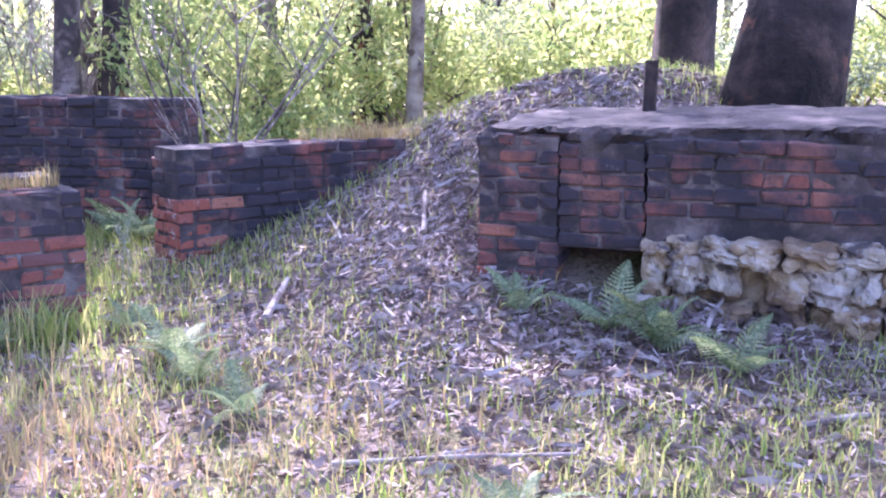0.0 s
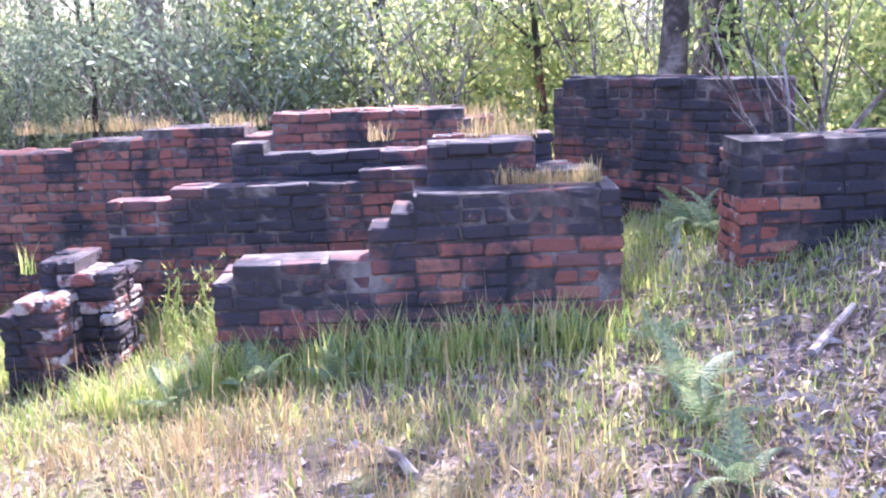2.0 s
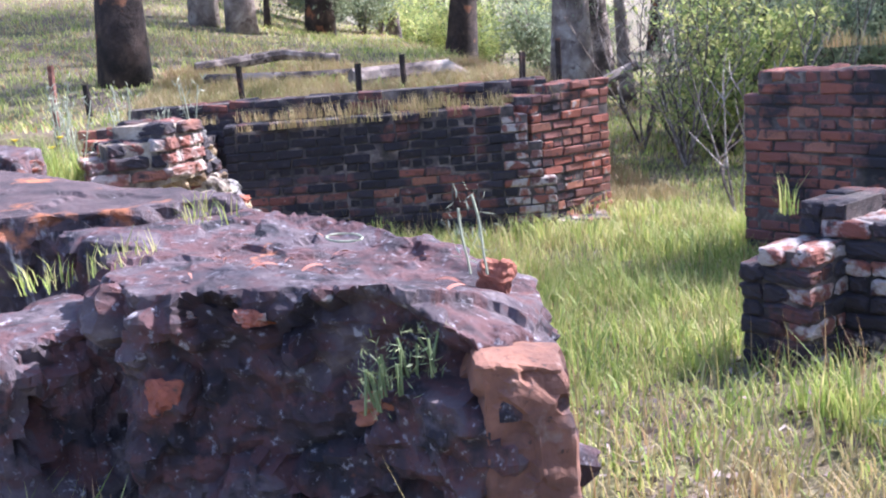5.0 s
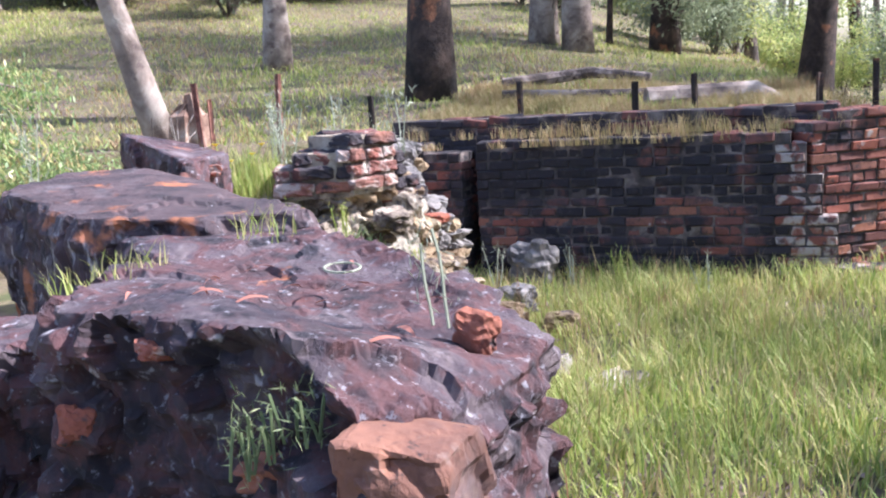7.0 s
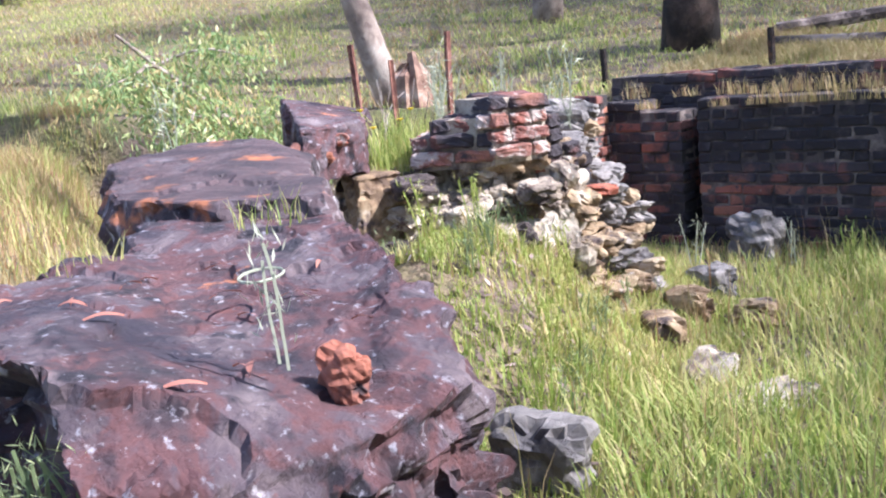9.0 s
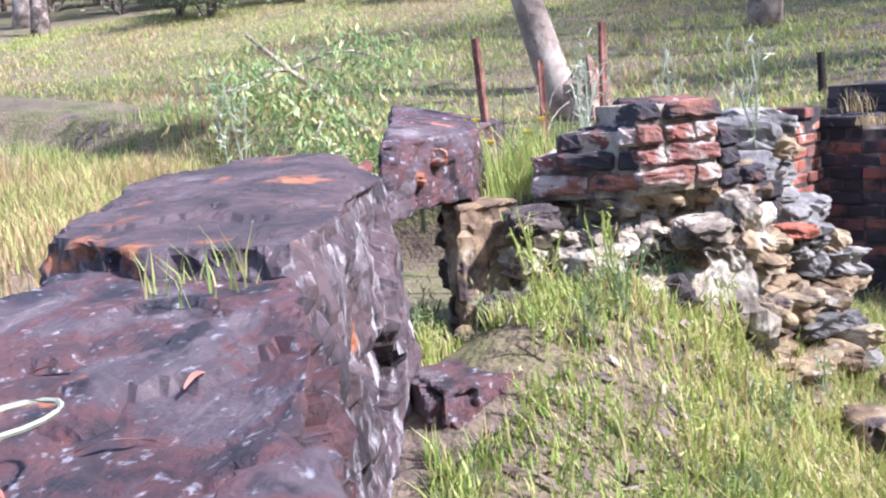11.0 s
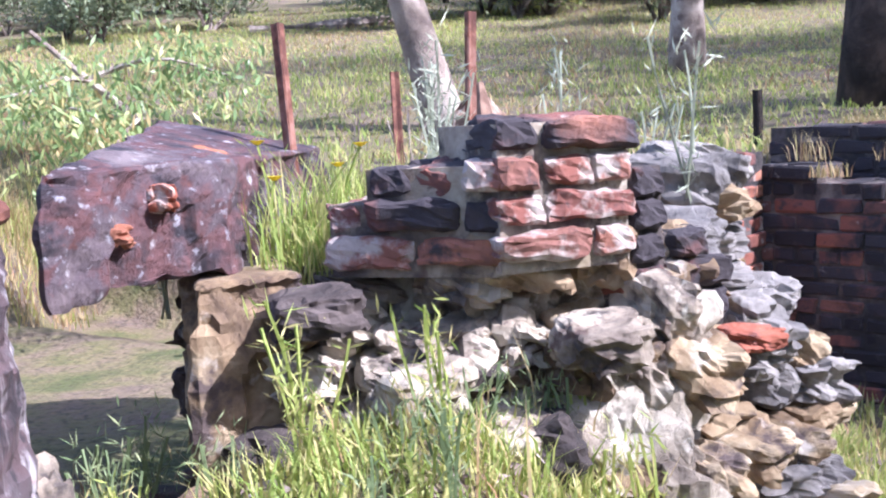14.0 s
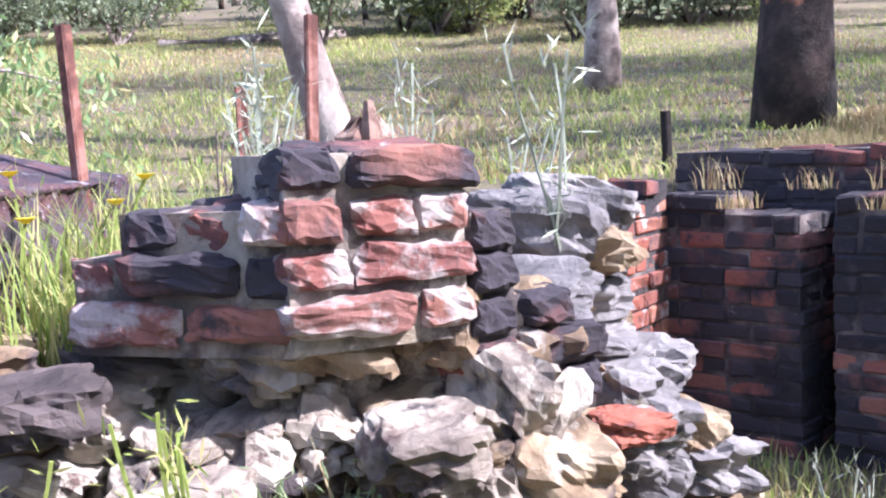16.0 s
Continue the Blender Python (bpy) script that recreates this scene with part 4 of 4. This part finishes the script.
BUSHES = [put(shrub(1, 3.4, BUSH, 6500, .13, "sunlit yellow-green bushland shrub"), -6.5, 13.5), put(shrub(2, 2.8, BUSH, 6000, .12, "leafy yellow-green bush behind ruins"), -2.8, 12.6, 1),
          put(shrub(3, 3.6, OLIVE, 6500, .12, "grey-green shrub among bushland trees"), -10.5, 12.0, 2), put(shrub(4, 2.6, OLIVE, 5500, .11, "dusty olive bush at the field edge"), -14.5, 9.0, 3),
          put(shrub(5, 3.0, BUSH, 5500, .14, "bright leafy bush behind the mound"), 1.5, 14.0, 4)]
place = random.Random(11)
for k in range(230):
    a = radians(place.uniform(-38, 118))          # bearing, north to west
    d = place.uniform(10.5, 30) if k < 95 else place.uniform(22, 46)
    a = a if k % 3 else radians(place.uniform(100, 172))
    d = d if a < radians(88) else place.uniform(26, 52)
    x, y = -2.5 - math.sin(a) * d, 1.5 + math.cos(a) * d
    if a > radians(72) and d < 24:                # the open field stays clear
        continue
    if -5.5 < x < 4.5 and y < 11.3 or (x < -8.5 and y < 6.8 and x > -20) or (-9 < x < -3.5 and y < 9.4):
        continue
    again(BUSHES[(0, 1, 4, 0, 2, 1, 3)[k % 7] if a < radians(35) else (2, 3, 0, 2, 3, 3, 1)[k % 7]], x, y, place.uniform(0, 6.28), place.uniform(.65, 1.25) if a < radians(100) else place.uniform(1.0, 1.9))

TREES = [put(gum_tree(21, 11, .20, (.6, .5), BARK, OLIVE, "slender grey gum tree in bushland"), -5.6, 15.5), put(gum_tree(22, 12, .26, (-.9, .3), DARKBARK, OLIVE, "dark-trunked gum tree in bushland"), -1.6, 17.5),
         put(gum_tree(23, 9, .13, (.4, -.6), DARKBARK, OLIVE, "thin dark sapling gum in bushland"), -8.8, 12.5), put(gum_tree(24, 12, .28, (.3, .4), PALEBARK, OLIVE, "pale-barked gum tree at the field edge", 8000), -24, 1)]
for k in range(120):
    a = radians(place.uniform(-38, 172))
    d = place.uniform(13, 48)
    x, y = -2.5 - math.sin(a) * d, 1.5 + math.cos(a) * d
    if (a > radians(70) and d < 18) or (a > radians(95) and d < 26) or (y < 12.5 and x > -9):
        continue
    again(TREES[k % 4], x, y, place.uniform(0, 6.28), place.uniform(.42, .6) if y > 0 and d < 24 else place.uniform(.7, 1.15))

# the trees that stand out
put(gum_tree(31, 13, .34, (1.9, .3), DARKBARK, OLIVE, "massive dark leaning trunk on the mound", 1500, first=.6, group=""), 2.2, 8.0)
put(gum_tree(32, 13, .29, (.3, .6), DARKBARK, OLIVE, "thick dark gum trunk with red torn bark", 6000, first=.4, group=""), -15.0, .55)
put(gum_tree(33, 9, .145, (2.0, -1.6), PALEBARK, OLIVE, "leaning pale grey gum beside an orange stump", 4500, first=.45, group=""), -11.5, -1.5)
put(gum_tree(34, 10, .22, (.2, .2), PALEBARK, OLIVE, "pale knobbly gum trunk in the field", 4500, first=.4, group=""), -19.0, -3.1)
put(gum_tree(35, 10, .16, (.5, .6), BARK, OLIVE, "grey trunk rising behind a brick wall", 900, first=.4, group=""), -4.1, 11.2)
put(gum_tree(36, 10, .17, (.2, .8), DARKBARK, OLIVE, "dark trunk rising behind a brick wall", 900, first=.4, group=""), -3.7, 11.6)
# only the trunk shows; the dense crown is added to shade the right foreground
put(gum_tree(37, 10, .36, (.4, .8), DARKBARK, OLIVE, "dark trunk beyond the mound", 9000, first=.4, group=""), 2.2, 11.6)

# gum added so that its crown, out of view, shades the near ground
put(gum_tree(38, 14, .11, (.4, .2), PALEBARK, OLIVE, "added slender gum shading the near ground", 15000, first=.45, group=""), -.8, 15.0)


def bare_shrub(seed, height, x, y, label, stems=6):
    rng = random.Random(seed)
    root = tagged(new("bare_shrub"), label, "shrub")
    for k in range(stems):
        a = 6.28 * k / stems
        g, r = limb((0, 0, -.05), (math.cos(a) * .4, math.sin(a) * .4, 1), height * rng.uniform(.7, 1), .016, rng, 7, 0, .16)
        bm = bmesh.new()
        tube(bm, g, r, 5)
        for q in range(5):
            b = g[rng.randrange(2, 7)]
            h, r2 = limb(b, (rng.uniform(-1, 1), rng.uniform(-1, 1), 1), height * .3, .007, rng, 4)
            tube(bm, h, r2, 4)
        part("stem", bm, TWIG if k % 3 == 0 else BARK, root)
    return put(root, x, y)


bare_shrub(3, 2.5, -1.75, 8.15, "leafless many-stemmed shrub behind a brick wall", 7)
bare_shrub(4, 1.8, -9.0, 6.3, "dead pale shrub in green grass", 4)
bare_shrub(5, 2.6, -12.5, 7.2, "tangled dead branches at the bush edge", 7)
bare_shrub(6, 2.2, -8.6, 9.6, "dry twiggy shrub in bushland", 6)
bare_shrub(8, 1.6, -9.3, -.35, "dry twiggy weeds on the bank", 6)

SCRUB = [bare_shrub(14, 2.6, -9.6, 9.4, "grey leafless scrub in the bush", 6), bare_shrub(15, 3.2, -10.8, 10.6, "tall grey dead scrub in the bush", 5)]
for k in range(34):
    a, d = radians(place.uniform(8, 66)), place.uniform(10.5, 19)
    x, y = -2.0 - math.sin(a) * d, 1.5 + math.cos(a) * d
    if (x > -8.5 and y < 10) or (x < -8.5 and y < 7):
        continue
    again(SCRUB[k % 2], x, y, place.uniform(0, 6.28), place.uniform(.8, 1.5))
for k in range(26):
    a, d = radians(place.uniform(-30, 70)), place.uniform(12, 22)
    x, y = -2.0 - math.sin(a) * d, 1.5 + math.cos(a) * d
    if y < 11.5 and x > -10 or y < 8:
        continue
    again(TREES[(2, 0, 2, 3)[k % 4]], x, y, place.uniform(0, 6.28), place.uniform(.42, .62))

for k in range(60):
    a, d = radians(place.uniform(74, 168)), place.uniform(34, 58)
    again(TREES[(2, 0, 2, 1)[k % 4]], -4.0 - math.sin(a) * d, 1.5 + math.cos(a) * d, place.uniform(0, 6.28), place.uniform(.6, 1.0))

# gums added on the sun's side so their crowns shade the open field
for k, (x, y, s) in enumerate(((-15.5, 9.5, 1.1), (-18.5, 7.5, 1.25), (-21.5, 9.0, 1.2), (-24.5, 6.5, 1.3), (-13.2, 12.0, 1.0), (-20.0, 13.0, 1.3), (-26.0, 3.5, 1.2), (-23.0, 1.8, 1.0))):
    again(TREES[(1, 3, 0)[k % 3]], x, y, k * 1.7, s)

# sapling with hanging leaves on the bank
sapling = tagged(new("sapling"), "young gum sapling with drooping green leaves", "sapling")
rng = random.Random(8)
g, r = limb((0, 0, -.05), (.6, -.5, 1), 1.75, .04, rng, 7, 0, .10)
bm = bmesh.new()
tube(bm, g, r, 8)
part("trunk", bm, PALEBARK, sapling)
tips = []
for k in range(9):
    h, r2 = limb(g[3 + k % 4], (math.cos(k * 2.2) + .5, math.sin(k * 2.2) + .2, .35), .5, .012, rng, 5, .12)
    bm = bmesh.new()
    tube(bm, h, r2, 5)
    part("branch", bm, TWIG, sapling)
    tips += h[2:]
leaf_cloud("crown", tips, .10, 5600, .052, .013, GUM, sapling, 9, .8)
put(sapling, -9.85, -.9, 0, 1.6)
sapling.location.z += .12


def frond_mesh(seed, length):
    """One bracken frond: a curved rib with paired, toothed pinnae."""
    rng = np.random.default_rng(seed)
    V, F = [], []
    for k in range(16):
        t = (k + 1) / 17
        p = np.array([length * t, 0, length * (.75 * t - .62 * t * t)])
        l = length * .36 * (1 - t) ** .8 * min(1, t * 4)
        for sgn in (-1, 1):
            d = np.array([.45, sgn * 1.0, -.15])
            d /= np.linalg.norm(d)
            for q in range(4):
                a, b = p + d * l * q / 4, p + d * l * (q + 1) / 4
                w = length * .035 * (1 - q / 5)
                n = len(V)
                V += [a + [-w, 0, 0], a + [w, 0, .01], b + [w * .4, 0, 0], b + [-w * .4, 0, 0]]
                F.append([n, n + 1, n + 2, n + 3])
    return arrays_mesh("frond", np.array(V), np.array(F), FERN)


FRONDS = [frond_mesh(k, l) for k, l in enumerate((.34, .42, .5))]


def fern(x, y, n, scale, seed, label="green bracken fern in grass"):
    rng = random.Random(seed)
    root = tagged(new("fern"), label, "fern", "bracken ferns")
    for k in range(n):
        ob = new("frond", FRONDS[k % 3])
        ob.parent = root
        ob.matrix_local = Matrix.Translation((0, 0, .04 * k / n)) @ Euler((rng.uniform(-.4, .4), rng.uniform(-.75, -.05), 6.28 * k / n + rng.uniform(-.4, .4))).to_matrix().to_4x4()
    return put(root, x, y, rng.uniform(0, 6), scale)


for k, (x, y, n, s) in enumerate(((-1.35, 5.5, 9, .9), (-1.15, 5.2, 8, .8), (-.85, 4.75, 7, .8), (.25, 3.75, 8, .75), (1.0, 5.55, 9, 1.0), (.8, 5.75, 8, 1.0), (-2.35, 5.65, 7, .7), (-2.75, 5.3, 8, .75), (-3.0, 5.1, 7, .7),
                                  (-3.3, 4.85, 7, .8), (-2.1, 5.85, 6, .6), (-3.65, 4.6, 8, .8), (-2.55, 8.35, 10, 1.15), (-2.3, 8.1, 8, 1.0), (.35, 5.95, 7, .8), (-1.75, 6.0, 6, .6), (-4.0, 5.0, 7, .7), (1.3, 5.25, 8, .9))):
    fern(x, y, n, s * .78, k)


def weed(x, y, z, height, seed, mat, label, stems=4, flower=False):
    """Upright weed: thin stems with many narrow leaves."""
    rng = random.Random(seed)
    root = tagged(new("weed"), label, "weed", "tall weeds")
    for k in range(stems):
        g, r = limb((rng.uniform(-.04, .04), rng.uniform(-.04, .04), 0), (rng.uniform(-.25, .25), rng.uniform(-.25, .25), 1), height * rng.uniform(.65, 1), .0025 + .004 * height, rng, 7, 0, .08)
        bm = bmesh.new()
        tube(bm, g, r, 4)
        stem = part("stem", bm, mat, root)
        leaf_cloud("leaves", g[2:], .018, int(14 + 26 * height), .03 + .06 * height, .003 + .006 * height, mat, stem, seed * 9 + k, -.5, 1.6)["kind"] = "stuff"
        if flower:
            bm = bmesh.new()
            bmesh.ops.create_cone(bm, cap_ends=True, segments=10, radius1=.006, radius2=.022, depth=.012, matrix=Matrix.Translation(g[-1]))
            part("flower", bm, YELLOW, stem, "yellow daisy flower")
    root.matrix_world = Matrix.Translation((x, y, z))
    return root


for k, (x, y, z, h, n) in enumerate(((-7.72, 1.18, .42, .62, 6), (-7.62, 1.28, .42, .5, 4), (-7.85, 1.98, .40, .6, 3), (-3.72, 3.16, .46, .30, 2), (-6.35, .3, .25, .75, 3), (-9.3, 2.9, -.62, .34, 3), (-9.0, 3.9, -.65, .34, 3),
                                     (-8.7, 2.4, -.5, .34, 3), (-2.0, 6.85, .1, .45, 3))):
    weed(x, y, z, h, k + 1, SILVER, "pale silvery weed with narrow leaves", n)
for k, (x, y, z) in enumerate(((-7.05, 1.12, .32), (-7.22, 1.2, .36))):
    weed(x, y, z, .42, 40 + k, GRASS, "yellow-flowered weed on broken masonry", 2, True)
for k, (x, y) in enumerate(((-6.9, 1.35), (-6.55, 1.75), (-6.75, 1.95), (-7.0, 2.3), (-5.9, 2.6), (-6.3, 2.5), (-9.2, 3.3), (-8.6, 4.0), (-4.4, 5.2), (-4.9, 5.6), (-5.3, 5.5), (-4.1, 5.3))):
    weed(x, y, float(ground(x, y)), .36, 60 + k, GRASS, "leafy green weed in grass", 5)


for k, (x, y, h) in enumerate(((-6.42, 1.22, .5), (-6.36, 1.36, .4), (-6.5, 1.1, .55), (-6.3, 1.2, .36), (-6.62, 1.08, .6), (-6.25, 1.45, .3), (-6.42, 1.6, .34), (-6.52, 1.8, .4), (-6.62, 2.05, .46), (-6.8, 2.3, .46), (-6.9, 2.5, .4))):
    weed(x, y, float(ground(x, y)) - .02, h * .5, 170 + k, GRASS if k % 2 else FERN, "leafy green weed at the foot of rubble", 6)
for k in range(40):
    x, y = -5.9 - place.random() * 1.5, 1.9 + place.random() * 1.0
    weed(x, y, float(ground(x, y)) - .01, place.uniform(.10, .22), 90 + k, GRASS if k % 3 else FERN, "leafy green weed among rubble", 4)


for k, (x, y, z, h) in enumerate(((-5.05, 5.35, -.42, .6), (-4.75, 5.45, -.42, .55), (-4.45, 5.6, -.4, .6), (-4.1, 5.65, -.36, .55), (-3.8, 5.75, -.34, .5), (-5.5, 5.35, -.45, .5))):
    weed(x, y, z, h, 210 + k, GRASS, "tall green weed behind a low brick wall", 5)
for k, (x, y, z, h) in enumerate(((-6.9, .9, .25, .5), (-7.9, 1.5, .42, .55), (-8.05, 1.75, .42, .5))):
    weed(x, y, z, h, 230 + k, SILVER, "pale silvery weed with narrow leaves", 4)
for k, (y, z) in enumerate(((2.84, .16), (2.92, .20), (2.78, .12))):
    weed(-3.34, y, z + .10, .13, 140 + k, FERN, "small green fern in a crack of the block", 5)


# ---- posts, iron, dead wood ----
def post(x, y, top, lean, mat, r, label, base=None):
    z = float(ground(x, y)) - .2 if base is None else base
    bm = bmesh.new()
    h = top - z
    rim = []                                       # a three-winged picket, one closed outline drawn up
    for k in range(3):
        d, n = Vector((math.cos(k * 2.094), math.sin(k * 2.094), 0)), Vector((-math.sin(k * 2.094), math.cos(k * 2.094), 0))
        rim += [d * r - n * r * .16, d * r + n * r * .16, (d + Vector((math.cos((k + 1) * 2.094), math.sin((k + 1) * 2.094), 0))).normalized() * r * .32]
    low, high = [bm.verts.new(p) for p in rim], [bm.verts.new(p + Vector((0, 0, h))) for p in rim]
    for k in range(9):
        bm.faces.new((low[k - 1], low[k], high[k], high[k - 1]))
    bm.faces.new(low[::-1])
    bm.faces.new(high)
    ob = tagged(link_mesh("fence_post", bm, mat), label, "post", "fence posts")
    ob.matrix_world = Matrix.Translation((x, y, z)) @ Euler((lean[0], lean[1], x)).to_matrix().to_4x4()


for x, y, top in ((-12.23, 2.15, .92), (-11.44, 3.34, .87), (-12.39, 3.92, .90), (-11.01, 4.89, .87), (-12.0, .6, .86), (-12.1, 5.6, .95)):
    post(x, y, top, (.02, .03), DARKBARK, .035, "dark weathered fence post")
for x, y, top, lean in ((-7.47, .86, 1.09, (.02, .05)), (-8.46, .42, .97, (0, .02)), (-8.0, 1.06, 1.12, (.03, -.03))):
    post(x, y, top, lean, RUST, .022, "rusty iron picket behind rubble")
post(1.15, 7.0, 1.42, (.02, .01), DARKBARK, .045, "short dark post on the mound", .7)
post(3.6, 7.6, 1.7, (.02, .01), DARKBARK, .06, "dark post beside a tree trunk", .7)

bm = bmesh.new()
tube(bm, [(-5.72, 1.52, .53), (-5.95, 1.40, .57), (-6.20, 1.28, .62)], [.028, .028, .026], 10)
tagged(link_mesh("iron_pipe", bm, RUST), "rusty iron pipe jutting from masonry", "pipe")

# orange split stump at the leaning tree
stump = tagged(new("stump"), "orange split stump beside a leaning tree", "stump")
for k in range(7):
    a = k * .9
    bm = bmesh.new()
    tube(bm, [(.16 * math.cos(a), .16 * math.sin(a), -.2), (.12 * math.cos(a), .12 * math.sin(a), .3), (.07 * math.cos(a), .07 * math.sin(a), .42 + .12 * math.sin(k * 2.1))], [.10, .085, .03], 6, .3, k)
    part("splinter", bm, STUMP, stump)
put(stump, -11.0, -1.0)


def log(pts, r, mat, label, name="fallen_log"):
    bm = bmesh.new()
    tube(bm, [(x, y, float(ground(x, y)) + h) for x, y, h in pts], [r * (1 - .6 * k / len(pts)) for k in range(len(pts))], 8, .3, len(pts))
    return tagged(link_mesh(name, bm, mat), label, "log" if name == "fallen_log" else "branch")


log([(-13.4, 3.4, .1), (-13.8, 4.6, .12), (-14.2, 5.6, .3), (-14.6, 6.6, .8), (-14.8, 7.4, 1.1)], .14, PALEBARK, "bleached fallen tree in the field")
log([(-14.5, 1.6, .1), (-14.3, 3.0, .1), (-14.6, 4.2, .1)], .07, BARK, "pale fallen log in grass")
log([(-27, -14, .1), (-25, -15.5, .1), (-23.5, -17, .1)], .18, PALEBARK, "white fallen log far in the field")
log([(-15.8, 1.4, .1), (-16.2, 2.6, .2), (-16.0, 3.4, .15)], .10, BARK, "dark fallen log by a gum tree")
for k, (x, y, a, l) in enumerate(((-.72, 7.0, 1.9, .45), (-.2, 6.9, 1.6, .5), (-1.0, 6.0, 1.5, .5), (-.3, 5.9, 2.2, .22), (.2, 6.7, 1.0, .3), (-8.6, 6.2, 2.2, .8), (1.1, 5.75, 1.3, .5), (1.25, 5.7, 1.1, .4), (-1.9, 4.3, 2.6, .3), (-.4, 4.2, .1, .9), (1.4, 4.6, .3, .5))):
    log([(x, y, .03), (x + math.cos(a) * l * .5, y + math.sin(a) * l * .5, .05), (x + math.cos(a) * l, y + math.sin(a) * l, .04)], .012 + .006 * (k % 3), TWIG, "bleached dead stick on the ground", "stick")


def fallen_leaf(x, y, z, turn, size):
    bm = bmesh.new()
    n = 7
    for k in range(n):
        t = k / (n - 1)
        w, h = size * .075 * math.sin(math.pi * min(max(t, .04), .96)), .012 * math.sin(t * 3)
        bm.verts.new((size * (t - .5), w, h + .006))
        bm.verts.new((size * (t - .5), -w, h + .002))
    bm.verts.ensure_lookup_table()
    v = bm.verts
    for k in range(n - 1):
        bm.faces.new((v[2 * k], v[2 * k + 1], v[2 * k + 3], v[2 * k + 2]))
    ob = tagged(link_mesh("gum_leaf", bm, REDLEAF), "dead red-brown gum leaf on stone", "leaf", "fallen gum leaves")
    ob.matrix_world = Matrix.Translation((x, y, z)) @ Matrix.Rotation(turn, 4, "Z")


bm = bmesh.new()
tube(bm, [(-4.12 + .075 * math.cos(a) - .015 * math.sin(a), 2.78 + .05 * math.sin(a) + .03 * math.cos(a), .535) for a in (k * .42 for k in range(16))], [.004] * 16, 5)
tagged(link_mesh("wire_ring", bm, SILVER), "pale bent ring of wire on a block", "wire")

scene.view_layers[0].update()
graph = bpy.context.evaluated_depsgraph_get()
for k in range(15):
    x, y = -3.5 - place.random() * 1.0, 2.3 + place.random() * .8
    hit, p, nrm, _, ob, _ = scene.ray_cast(graph, Vector((x, y, 1.2)), Vector((0, 0, -1)))
    if hit and p.z > .35:
        fallen_leaf(x, y, p.z + .004, place.uniform(0, 6.28), place.uniform(.05, .11))
